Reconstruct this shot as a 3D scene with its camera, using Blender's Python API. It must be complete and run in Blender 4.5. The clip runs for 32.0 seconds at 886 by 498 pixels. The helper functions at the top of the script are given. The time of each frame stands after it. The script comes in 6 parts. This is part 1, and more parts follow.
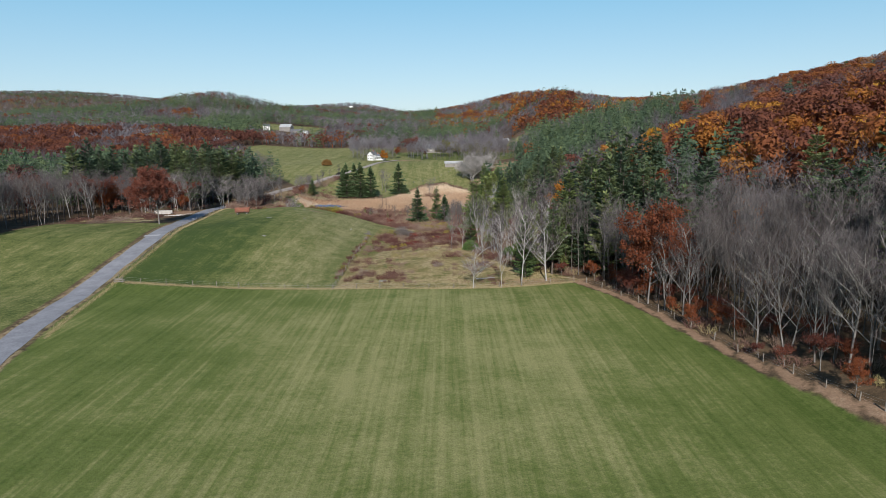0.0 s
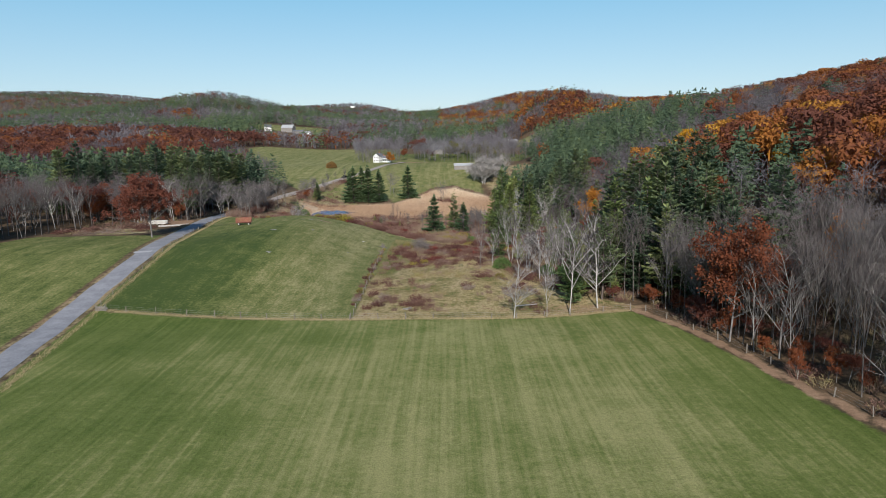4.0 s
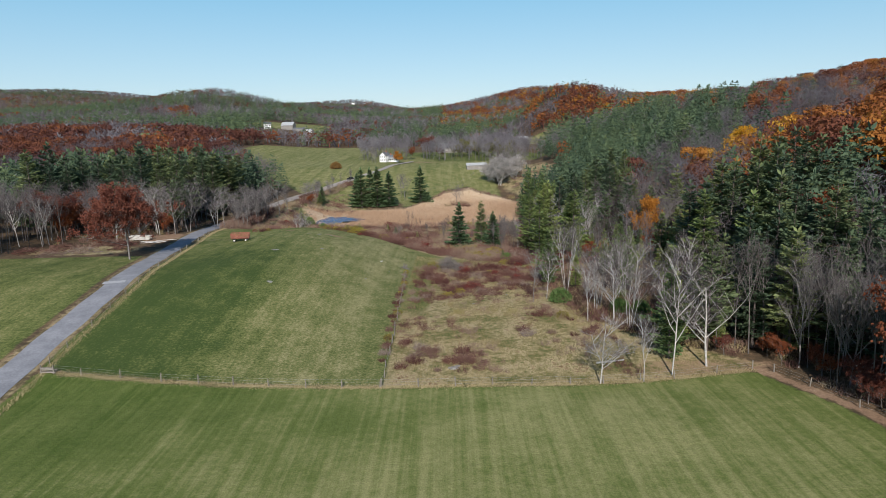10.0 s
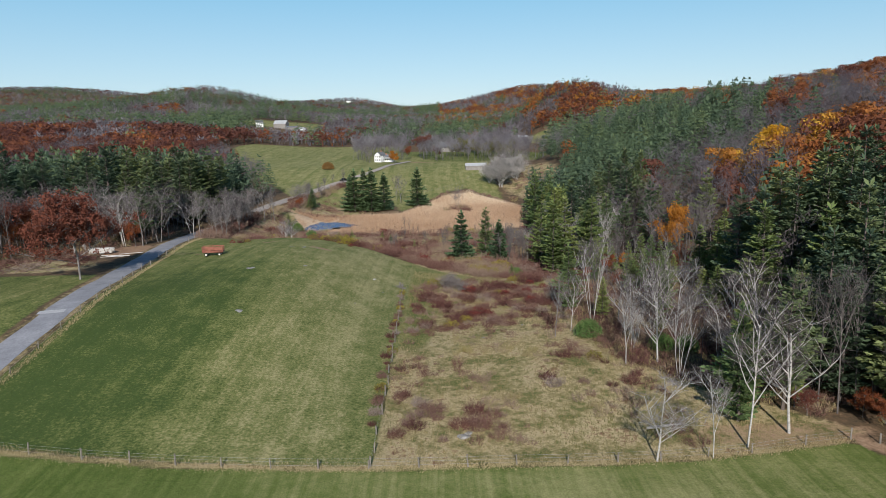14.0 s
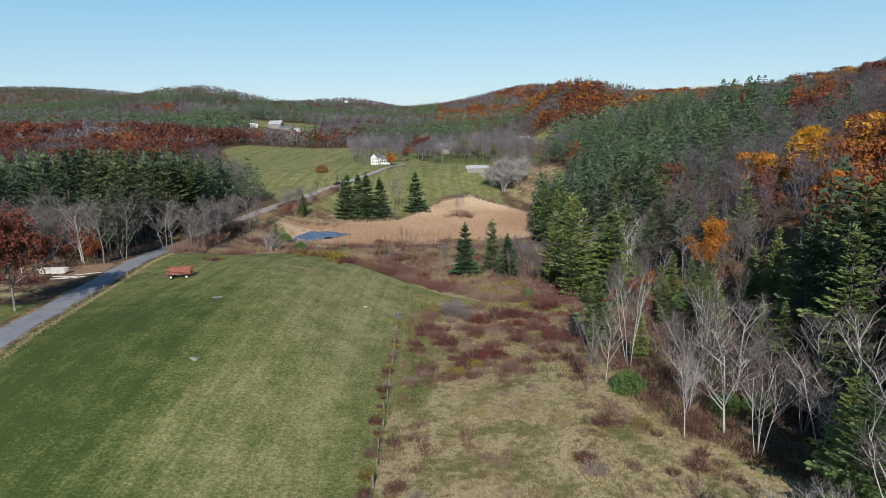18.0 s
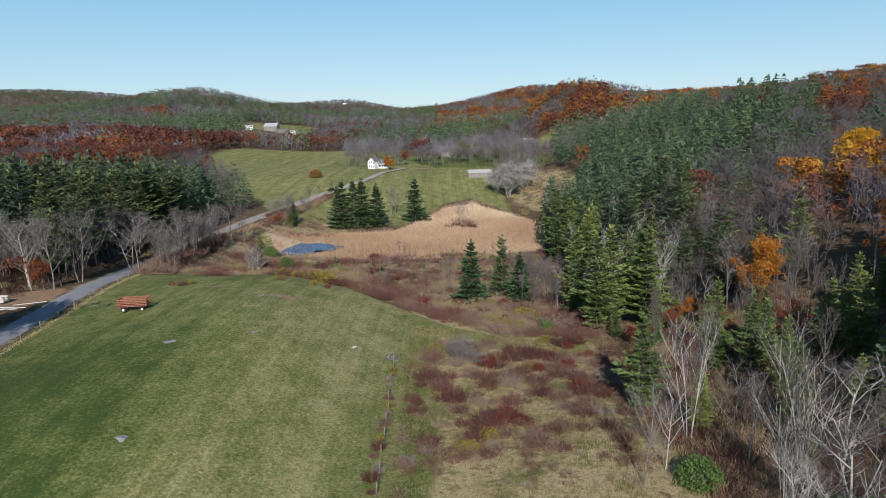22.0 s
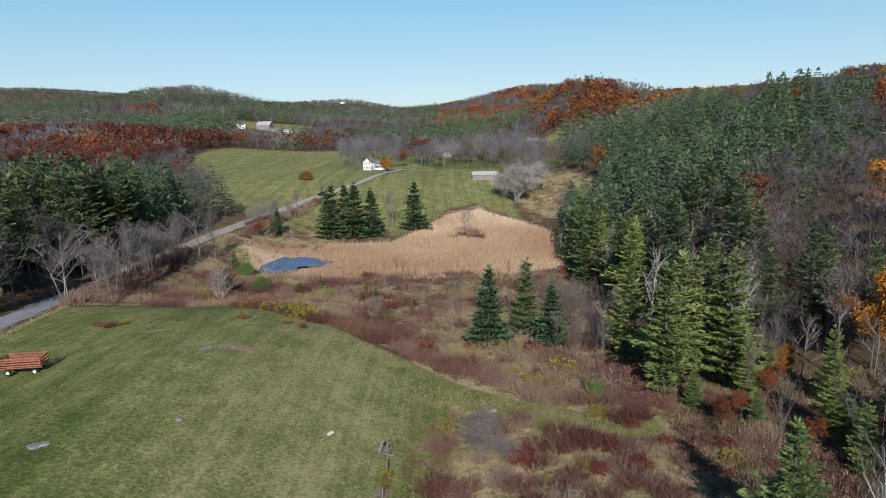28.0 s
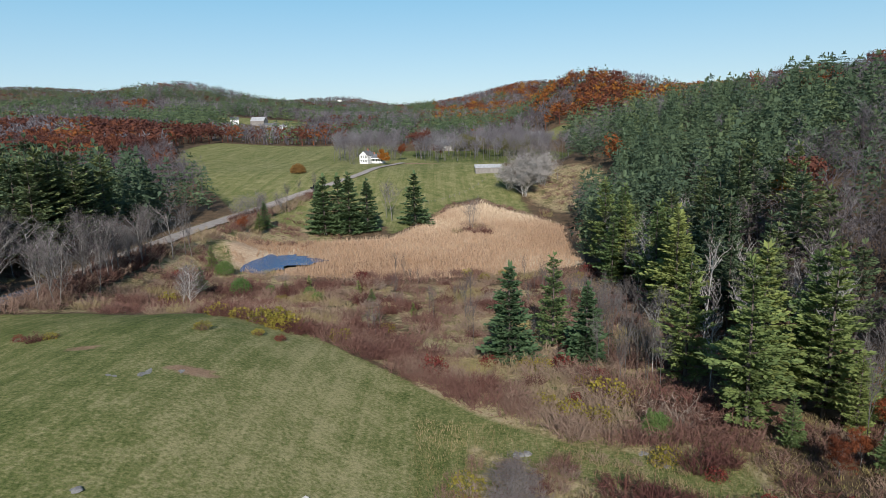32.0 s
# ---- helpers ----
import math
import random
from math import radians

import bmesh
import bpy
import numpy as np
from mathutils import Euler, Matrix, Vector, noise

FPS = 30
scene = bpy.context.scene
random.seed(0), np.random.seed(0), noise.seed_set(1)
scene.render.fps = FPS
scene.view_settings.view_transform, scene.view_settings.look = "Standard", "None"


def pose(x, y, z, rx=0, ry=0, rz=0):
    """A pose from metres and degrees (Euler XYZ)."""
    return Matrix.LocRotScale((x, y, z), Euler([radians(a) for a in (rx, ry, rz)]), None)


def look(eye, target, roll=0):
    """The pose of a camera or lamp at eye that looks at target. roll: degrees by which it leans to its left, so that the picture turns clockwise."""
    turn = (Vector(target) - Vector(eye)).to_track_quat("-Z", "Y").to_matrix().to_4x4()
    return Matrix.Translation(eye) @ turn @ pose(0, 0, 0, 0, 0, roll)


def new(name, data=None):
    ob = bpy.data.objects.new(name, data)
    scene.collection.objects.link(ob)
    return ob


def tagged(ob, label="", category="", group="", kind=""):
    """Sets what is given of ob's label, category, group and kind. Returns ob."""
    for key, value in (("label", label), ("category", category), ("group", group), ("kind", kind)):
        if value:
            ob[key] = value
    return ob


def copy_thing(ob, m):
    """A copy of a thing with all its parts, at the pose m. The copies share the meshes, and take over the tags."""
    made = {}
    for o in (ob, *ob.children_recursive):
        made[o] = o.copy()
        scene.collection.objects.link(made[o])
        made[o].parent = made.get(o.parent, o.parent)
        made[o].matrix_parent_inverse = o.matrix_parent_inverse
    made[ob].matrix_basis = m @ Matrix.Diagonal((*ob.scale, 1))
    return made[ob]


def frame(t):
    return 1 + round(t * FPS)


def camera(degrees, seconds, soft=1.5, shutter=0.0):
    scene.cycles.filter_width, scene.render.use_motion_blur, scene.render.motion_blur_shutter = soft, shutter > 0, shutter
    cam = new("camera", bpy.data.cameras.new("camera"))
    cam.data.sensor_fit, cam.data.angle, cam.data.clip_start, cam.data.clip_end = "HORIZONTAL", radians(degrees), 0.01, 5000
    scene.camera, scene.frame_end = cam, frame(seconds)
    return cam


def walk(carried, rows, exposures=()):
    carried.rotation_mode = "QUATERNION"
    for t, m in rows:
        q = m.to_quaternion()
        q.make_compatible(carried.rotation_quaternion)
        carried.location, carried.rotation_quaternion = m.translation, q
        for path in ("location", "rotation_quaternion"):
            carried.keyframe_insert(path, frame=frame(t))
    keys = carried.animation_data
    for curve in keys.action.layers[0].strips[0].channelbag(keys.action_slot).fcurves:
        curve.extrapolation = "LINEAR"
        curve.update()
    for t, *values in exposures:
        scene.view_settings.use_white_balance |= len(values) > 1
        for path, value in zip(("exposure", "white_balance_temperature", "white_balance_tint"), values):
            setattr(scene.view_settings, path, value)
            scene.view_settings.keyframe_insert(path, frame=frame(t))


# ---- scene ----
cam = camera(68.4, 32.0, soft=0.85)
PATH = [
    (0, (24.339, -0.593, 32.47), (24.324, 1.374, 32.112), -0.7),
    (2, (21.398, 9.379, 32.874), (21.384, 11.347, 32.519), -0.7),
    (6, (14.312, 30.081, 33.48), (14.29, 32.048, 33.117), -0.9),
    (9, (10.239, 45.323, 33.942), (10.219, 47.289, 33.575), -1.0),
    (13, (8.22, 66.402, 33.927), (8.212, 68.367, 33.555), -1.0),
    (17, (7.589, 87.663, 34.254), (7.587, 89.628, 33.88), -1.0),
    (19, (7.122, 97.849, 34.465), (7.122, 99.814, 34.094), -1.0),
    (21, (6.917, 108.619, 34.577), (6.916, 110.585, 34.208), -1.2),
    (23, (6.413, 119.112, 34.633), (6.414, 121.078, 34.266), -1.1),
    (25, (5.87, 129.908, 34.78), (5.873, 131.873, 34.411), -1.2),
    (28, (4.829, 145.739, 33.43), (4.835, 147.705, 33.063), -1.0),
    (32, (3.254, 166.161, 28.851), (3.265, 168.127, 28.481), -1.2),
]
walk(cam, [(t, look(eye, target, roll)) for t, eye, target, roll in PATH], [(0, 0.2), (32, 0.2)])

# ---- daylight: low autumn sun behind the camera, clear sky ----
SUN_UP, SUN_AZ = 29.5, 181.5   # elevation; compass angle of the sun, from +y clockwise
world = bpy.data.worlds.new("sky")
scene.world = world
world.use_nodes = True
wn, wl = world.node_tree.nodes, world.node_tree.links
sky = wn.new("ShaderNodeTexSky")
sky.sky_type, sky.sun_disc = "NISHITA", False
sky.sun_elevation, sky.sun_rotation = radians(SUN_UP), radians(SUN_AZ)
sky.altitude, sky.air_density, sky.dust_density, sky.ozone_density = 300, 1.0, 0.3, 1.5
co = wn.new("ShaderNodeTexCoord")
up = wn.new("ShaderNodeSeparateXYZ")
wl.new(co.outputs["Generated"], up.inputs[0])
veil = wn.new("ShaderNodeValToRGB")     # clear autumn air: pale at the horizon, deepening upwards
stops = [(0.0, (5.6, 7.3, 8.6)), (0.07, (4.3, 6.7, 8.5)), (0.21, (1.95, 5.4, 8.0)), (0.42, (0.5, 1.5, 3.2))]
while len(veil.color_ramp.elements) < len(stops):
    veil.color_ramp.elements.new(0.5)
for el, (p, c) in zip(veil.color_ramp.elements, stops):
    el.position, el.color = p, (*c, 1)
wl.new(up.outputs[2], veil.inputs[0])
air = wn.new("ShaderNodeMix")
air.data_type = "RGBA"
air.inputs[0].default_value = 0.7
wl.new(sky.outputs[0], air.inputs[6])
wl.new(veil.outputs[0], air.inputs[7])
wl.new(air.outputs[2], wn["Background"].inputs[0])
wn["Background"].inputs[1].default_value = 0.091
sun_data = bpy.data.lights.new("sun", "SUN")
sun_data.energy, sun_data.angle, sun_data.color = 5.0, radians(0.55), (1.0, 0.957, 0.915)
sun = new("sun", sun_data)
sun_to = Vector((math.sin(radians(SUN_AZ)) * math.cos(radians(SUN_UP)), math.cos(radians(SUN_AZ)) * math.cos(radians(SUN_UP)), math.sin(radians(SUN_UP))))
sun.matrix_world = look(sun_to * 200, (0, 0, 0))

# ---- materials ----
def material(name, rough=0.85, metal=0.0, spec=0.3):
    m = bpy.data.materials.new(name)
    m.use_nodes = True
    b = m.node_tree.nodes["Principled BSDF"]
    b.inputs["Roughness"].default_value, b.inputs["Metallic"].default_value = rough, metal
    b.inputs["Specular IOR Level"].default_value = spec
    return m, m.node_tree.nodes, m.node_tree.links, b


def ramp(nodes, stops):
    r = nodes.new("ShaderNodeValToRGB")
    e = r.color_ramp.elements
    while len(e) < len(stops):
        e.new(0.5)
    for el, (p, c) in zip(e, stops):
        el.position, el.color = p, (*c, 1)
    return r


def noise_node(nodes, links, scale, detail=4.0, rough=0.6, stretch=None, space="obj"):
    n = nodes.new("ShaderNodeTexNoise")
    n.inputs["Scale"].default_value, n.inputs["Detail"].default_value, n.inputs["Roughness"].default_value = scale, detail, rough
    if space == "obj":
        co = nodes.new("ShaderNodeTexCoord").outputs["Object"]
    else:
        co = nodes.new("ShaderNodeNewGeometry").outputs["Position"]
    if stretch:
        mp = nodes.new("ShaderNodeMapping")
        mp.inputs["Scale"].default_value = stretch
        links.new(co, mp.inputs[0])
        co = mp.outputs[0]
    links.new(co, n.inputs["Vector"])
    return n


def mix(nodes, links, fac, a, b, mode="MIX"):
    m = nodes.new("ShaderNodeMix")
    m.data_type, m.blend_type = "RGBA", mode
    for sock, v in ((m.inputs[0], fac), (m.inputs[6], a), (m.inputs[7], b)):
        if isinstance(v, (int, float)):
            sock.default_value = v
        elif isinstance(v, tuple):
            sock.default_value = (*v, 1)
        else:
            links.new(v, sock)
    return m.outputs[2]


def calc(nodes, links, op, a, b=0.0, clamp=False):
    m = nodes.new("ShaderNodeMath")
    m.operation, m.use_clamp = op, clamp
    for sock, v in zip(m.inputs, (a, b)):
        if isinstance(v, (int, float)):
            sock.default_value = v
        else:
            links.new(v, sock)
    return m.outputs[0]


def surface(name, c1, c2, scale=2.0, rough=0.85, metal=0.0, bump_by=0.0, fine=0.35, spec=0.3, stretch=None):
    """Two tones in a coarse noise, with a finer grain over it."""
    m, n, l, b = material(name, rough, metal, spec)
    big = noise_node(n, l, scale, 5, stretch=stretch)
    small = noise_node(n, l, scale * 9, 3, stretch=stretch)
    col = mix(n, l, ramp_out(n, l, big.outputs[0], 0.35, 0.65), c1, c2)
    col = mix(n, l, fine, col, ramp_grey(n, l, small.outputs[0]), "MULTIPLY")
    l.new(col, b.inputs["Base Color"])
    if bump_by:
        bp = n.new("ShaderNodeBump")
        bp.inputs["Strength"].default_value, bp.inputs["Distance"].default_value = 0.6, bump_by
        l.new(small.outputs[0], bp.inputs["Height"])
        l.new(bp.outputs[0], b.inputs["Normal"])
    return m


def ramp_out(n, l, value, lo, hi):
    r = n.new("ShaderNodeMapRange")
    r.inputs[1].default_value, r.inputs[2].default_value = lo, hi
    l.new(value, r.inputs[0])
    return r.outputs[0]


def ramp_grey(n, l, value):
    r = ramp(n, [(0.3, (0.35, 0.35, 0.35)), (0.7, (1.5, 1.5, 1.5))])
    l.new(value, r.inputs[0])
    return r.outputs[0]


def foliage(name, stops, tinted=False, rough=0.75, thin=0.28):
    """Leaves, needles or twigs: the tone varies from tree to tree, from clump to clump and along the crown."""
    m, n, l, b = material(name, rough, 0.0, 0.2)
    if tinted:
        at = n.new("ShaderNodeAttribute")
        at.attribute_name = "tint"
        v = at.outputs["Fac"]
    else:
        v = n.new("ShaderNodeObjectInfo").outputs["Random"]
    isl = n.new("ShaderNodeNewGeometry").outputs["Random Per Island"]
    patch = noise_node(n, l, 0.35, 2, space="geo")
    v = calc(n, l, "ADD", v, calc(n, l, "MULTIPLY", calc(n, l, "SUBTRACT", isl, 0.5), 0.07 if tinted else 0.12))
    v = calc(n, l, "ADD", v, calc(n, l, "MULTIPLY", calc(n, l, "SUBTRACT", patch.outputs[0], 0.5), 0.35), True)
    r = ramp(n, stops)
    l.new(v, r.inputs[0])
    dark = calc(n, l, "ADD", calc(n, l, "MULTIPLY", isl, 0.2 if tinted else 0.34), 0.9 if tinted else 0.83)
    col = mix(n, l, 1.0, r.outputs[0], dark, "MULTIPLY")
    l.new(col, b.inputs["Base Color"])
    if thin:
        tr = n.new("ShaderNodeBsdfTranslucent")
        l.new(col, tr.inputs[0])
        ms = n.new("ShaderNodeMixShader")
        ms.inputs[0].default_value = thin
        l.new(b.outputs[0], ms.inputs[1])
        l.new(tr.outputs[0], ms.inputs[2])
        l.new(ms.outputs[0], n["Material Output"].inputs[0])
    return m


PINE = [(0.0, (0.064, 0.100, 0.062)), (0.45, (0.100, 0.143, 0.076)), (0.8, (0.155, 0.195, 0.084)), (1.0, (0.205, 0.240, 0.094))]
RUST = [(0.0, (0.13, 0.055, 0.044)), (0.35, (0.19, 0.070, 0.042)), (0.65, (0.30, 0.105, 0.032)), (0.88, (0.44, 0.20, 0.035)), (1.0, (0.58, 0.34, 0.05))]
M_needles = foliage("pine_needles", PINE)
# Edge pines' needles in a paler copy: sunlight put into the colour.
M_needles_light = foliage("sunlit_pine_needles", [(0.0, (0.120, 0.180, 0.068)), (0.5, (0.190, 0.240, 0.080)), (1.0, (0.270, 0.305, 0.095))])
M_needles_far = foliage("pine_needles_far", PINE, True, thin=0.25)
M_spruce = foliage("blue_spruce_needles", [(0.0, (0.085, 0.140, 0.066)), (1.0, (0.125, 0.185, 0.080))])
M_twigs = foliage("bare_twigs", [(0.0, (0.058, 0.045, 0.045)), (0.5, (0.100, 0.084, 0.083)), (1.0, (0.20, 0.18, 0.176))], thin=0.0)
M_twigs_inner = foliage("inner_wood_twigs", [(0.0, (0.060, 0.047, 0.047)), (0.5, (0.100, 0.085, 0.085)), (1.0, (0.20, 0.18, 0.178))], True, thin=0.0)
M_greytwigs = foliage("grey_shrub_twigs", [(0.0, (0.135, 0.112, 0.104)), (1.0, (0.20, 0.172, 0.158))], thin=0.0)
# Paler, bluer copy of the twigs: distance haze put into the colour.
M_twigs_far = foliage("hazed_twigs_far", [(0.0, (0.105, 0.086, 0.092)), (0.5, (0.185, 0.164, 0.176)), (1.0, (0.31, 0.29, 0.295))], True, thin=0.4)
M_paletwigs = foliage("bleached_twigs", [(0.0, (0.26, 0.24, 0.225)), (1.0, (0.36, 0.34, 0.32))], thin=0.0)
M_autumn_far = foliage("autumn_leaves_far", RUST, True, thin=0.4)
M_rust = foliage("rust_oak_leaves", [(0.0, (0.150, 0.046, 0.022)), (1.0, (0.255, 0.078, 0.029))])
M_maroon = foliage("maroon_oak_leaves", [(0.0, (0.125, 0.042, 0.030)), (1.0, (0.185, 0.062, 0.038))])
M_orange = foliage("orange_maple_leaves", [(0.0, (0.34, 0.125, 0.024)), (1.0, (0.44, 0.185, 0.028))])
M_yellow = foliage("yellow_maple_leaves", [(0.0, (0.52, 0.26, 0.016)), (1.0, (0.66, 0.38, 0.03))])
M_olive = foliage("olive_willow_leaves", [(0.0, (0.16, 0.15, 0.05)), (1.0, (0.26, 0.22, 0.07))])
M_fieldbush = foliage("brown_bush_leaves", [(0.0, (0.19, 0.105, 0.035)), (1.0, (0.25, 0.14, 0.045))])
M_greenbush = foliage("green_shrub_leaves", [(0.0, (0.085, 0.155, 0.045)), (1.0, (0.14, 0.21, 0.06))])
M_shrub = foliage("bare_shrub_twigs", [(0.0, (0.085, 0.034, 0.029)), (0.5, (0.125, 0.056, 0.043)), (0.85, (0.17, 0.105, 0.08)), (1.0, (0.25, 0.20, 0.165))], thin=0.0)
M_shrub_far = foliage("bare_shrub_twigs_far", [(0.0, (0.100, 0.046, 0.038)), (0.35, (0.160, 0.085, 0.066)), (0.7, (0.25, 0.178, 0.132)), (1.0, (0.27, 0.225, 0.095))], True, thin=0.0)
M_redshrub = foliage("crimson_shrub_leaves", [(0.0, (0.125, 0.030, 0.026)), (1.0, (0.20, 0.042, 0.03))])
M_yellowshrub = foliage("yellow_shrub_leaves", [(0.0, (0.20, 0.17, 0.035)), (1.0, (0.33, 0.27, 0.045))])
M_reed = foliage("dry_reeds", [(0.0, (0.34, 0.212, 0.128)), (0.5, (0.49, 0.345, 0.23)), (1.0, (0.70, 0.58, 0.42))], True)
M_drygrass = foliage("dry_grass_blades", [(0.0, (0.145, 0.140, 0.045)), (0.5, (0.26, 0.205, 0.10)), (1.0, (0.45, 0.36, 0.21))], True)
M_pasturegrass = foliage("pasture_grass_blades", [(0.0, (0.085, 0.125, 0.028)), (0.55, (0.14, 0.165, 0.05)), (1.0, (0.26, 0.24, 0.11))], True)
M_bark = surface("grey_bark", (0.12, 0.107, 0.098), (0.28, 0.26, 0.243), 3.0, 0.9, bump_by=0.02, stretch=(1, 1, 0.25))
# Pole trees' bark darkened: the shade inside the woods put into its colour.
M_polebark = surface("shaded_grey_bark", (0.065, 0.056, 0.051), (0.155, 0.14, 0.13), 3.0, 0.9, bump_by=0.02, stretch=(1, 1, 0.25))
M_palebark = surface("pale_birch_bark", (0.30, 0.28, 0.255), (0.48, 0.46, 0.43), 4.0, 0.8, bump_by=0.01, stretch=(0.4, 0.4, 1.6))
M_darkbark = surface("dark_pine_bark", (0.075, 0.058, 0.048), (0.16, 0.13, 0.115), 3.0, 0.95, bump_by=0.02, stretch=(1, 1, 0.25))
M_wood = surface("weathered_fence_wood", (0.15, 0.13, 0.11), (0.28, 0.25, 0.215), 5.0, 0.9, stretch=(1, 1, 0.2))
M_wire = surface("galvanised_wire", (0.35, 0.35, 0.34), (0.5, 0.5, 0.5), 4.0, 0.5, 0.7)
M_asphalt = surface("worn_asphalt", (0.20, 0.20, 0.215), (0.27, 0.27, 0.285), 0.35, 0.9, bump_by=0.01, fine=0.25)
M_gravel = surface("gravel_road", (0.27, 0.235, 0.205), (0.36, 0.32, 0.285), 0.5, 0.95, bump_by=0.02, fine=0.3)
M_patch = surface("pale_asphalt_patch", (0.33, 0.33, 0.34), (0.42, 0.42, 0.42), 1.5, 0.9)
M_rock = surface("lichen_rock", (0.15, 0.142, 0.135), (0.31, 0.295, 0.27), 1.2, 0.9, bump_by=0.05)
M_white = surface("white_clapboard_paint", (0.74, 0.74, 0.72), (0.82, 0.82, 0.80), 1.5, 0.6, fine=0.12)
M_roof = surface("grey_shingle_roof", (0.10, 0.105, 0.115), (0.17, 0.175, 0.185), 1.5, 0.85)
M_metalroof = surface("weathered_metal_roof", (0.36, 0.36, 0.36), (0.55, 0.55, 0.54), 0.8, 0.55, 0.3, stretch=(4, 0.3, 1))
M_barnwood = surface("grey_barn_boards", (0.16, 0.145, 0.13), (0.28, 0.26, 0.24), 1.2, 0.9, stretch=(4, 4, 0.3))
M_red = surface("faded_red_wagon_paint", (0.21, 0.068, 0.046), (0.29, 0.115, 0.075), 1.6, 0.7)
M_rim = surface("cream_wheel_rim", (0.62, 0.58, 0.50), (0.74, 0.70, 0.62), 6.0, 0.5)
M_rubber = surface("black_tyre_rubber", (0.018, 0.018, 0.018), (0.03, 0.03, 0.03), 6.0, 0.8)
M_steel = surface("rusty_steel", (0.10, 0.06, 0.045), (0.2, 0.13, 0.1), 5.0, 0.7, 0.4)
M_darkcar = surface("dark_car_paint", (0.012, 0.014, 0.018), (0.02, 0.022, 0.027), 2.0, 0.25, 0.3, spec=0.6)
M_glass = surface("window_glass", (0.015, 0.02, 0.025), (0.03, 0.035, 0.04), 1.0, 0.08, 0.0, fine=0.1, spec=0.9)
M_lumber = surface("bleached_lumber", (0.46, 0.43, 0.39), (0.66, 0.63, 0.58), 2.0, 0.85, stretch=(0.3, 3, 3))
M_brick = surface("brick_chimney", (0.26, 0.10, 0.07), (0.36, 0.16, 0.11), 3.0, 0.9)

# pond water: the reflected sky's blue is put into its base colour
M_water, n, l, b = material("pond_water", 0.10, 0.0, 0.4)
b.inputs["Base Color"].default_value = (0.018, 0.075, 0.20, 1)
wv = noise_node(n, l, 1.6, 3)
bp = n.new("ShaderNodeBump")
bp.inputs["Strength"].default_value, bp.inputs["Distance"].default_value = 0.9, 0.16
l.new(wv.outputs[0], bp.inputs["Height"])
l.new(bp.outputs[0], b.inputs["Normal"])


def ground_material():
    """Pasture, hay stubble, dry meadow, reeds, leaf litter and bare earth, laid out by what grows where."""
    m, n, l, b = material("ground_cover", 0.95, 0.0, 0.1)

    def zone(name):
        a = n.new("ShaderNodeAttribute")
        a.attribute_name = name
        return a.outputs["Fac"]

    wob = noise_node(n, l, 0.16, 6, 0.7).outputs[0]
    fine = noise_node(n, l, 1.1, 6, 0.7).outputs[0]
    tiny = noise_node(n, l, 5.0, 4, 0.75).outputs[0]
    broad = noise_node(n, l, 0.035, 3, 0.5).outputs[0]
    rows = noise_node(n, l, 1.0, 4, 0.6, stretch=(1.3, 0.03, 0.05)).outputs[0]
    rows2 = noise_node(n, l, 1.0, 3, 0.6, stretch=(0.3, 0.009, 0.02)).outputs[0]
    # mown grass: rows along the valley, greener and paler patches
    g = ramp(n, [(0.40, (0.070, 0.102, 0.021)), (0.50, (0.124, 0.150, 0.041)), (0.61, (0.265, 0.255, 0.105))])
    v = calc(n, l, "ADD", calc(n, l, "MULTIPLY", rows, 0.22), calc(n, l, "MULTIPLY", rows2, 0.17))
    v = calc(n, l, "ADD", v, calc(n, l, "MULTIPLY", wob, 0.18))
    v = calc(n, l, "ADD", v, calc(n, l, "MULTIPLY", fine, 0.17))
    v = calc(n, l, "ADD", v, calc(n, l, "MULTIPLY", broad, 0.26))
    v = calc(n, l, "ADD", v, calc(n, l, "MULTIPLY", calc(n, l, "SUBTRACT", zone("straw"), 0.4), 0.12))
    l.new(v, g.inputs[0])
    # lush pasture of the knoll
    tuft = noise_node(n, l, 2.6, 5, 0.72).outputs[0]
    mott = noise_node(n, l, 0.55, 4, 0.65, stretch=(1.0, 0.45, 1.0)).outputs[0]
    p = ramp(n, [(0.33, (0.050, 0.076, 0.020)), (0.43, (0.104, 0.124, 0.036)), (0.52, (0.172, 0.176, 0.064)), (0.66, (0.33, 0.29, 0.142))])
    v = calc(n, l, "ADD", calc(n, l, "MULTIPLY", rows, 0.10), calc(n, l, "MULTIPLY", rows2, 0.14))
    v = calc(n, l, "ADD", v, calc(n, l, "MULTIPLY", calc(n, l, "ADD", calc(n, l, "MULTIPLY", tuft, 1.15), -0.075), 0.38))
    v = calc(n, l, "ADD", v, calc(n, l, "MULTIPLY", wob, 0.22))
    v = calc(n, l, "ADD", v, calc(n, l, "MULTIPLY", mott, 0.16))
    v = calc(n, l, "ADD", v, calc(n, l, "MULTIPLY", calc(n, l, "SUBTRACT", zone("straw"), 0.4), 0.12))
    v = calc(n, l, "ADD", calc(n, l, "MULTIPLY", calc(n, l, "SUBTRACT", v, 0.475), 1.55), 0.475)
    l.new(v, p.inputs[0])
    dry = ramp(n, [(0.375, (0.095, 0.116, 0.034)), (0.445, (0.165, 0.150, 0.062)), (0.495, (0.28, 0.228, 0.113)), (0.55, (0.41, 0.33, 0.19)), (0.60, (0.22, 0.140, 0.08)), (0.65, (0.13, 0.066, 0.046))])
    l.new(calc(n, l, "ADD", calc(n, l, "MULTIPLY", wob, 0.6), calc(n, l, "MULTIPLY", fine, 0.4)), dry.inputs[0])
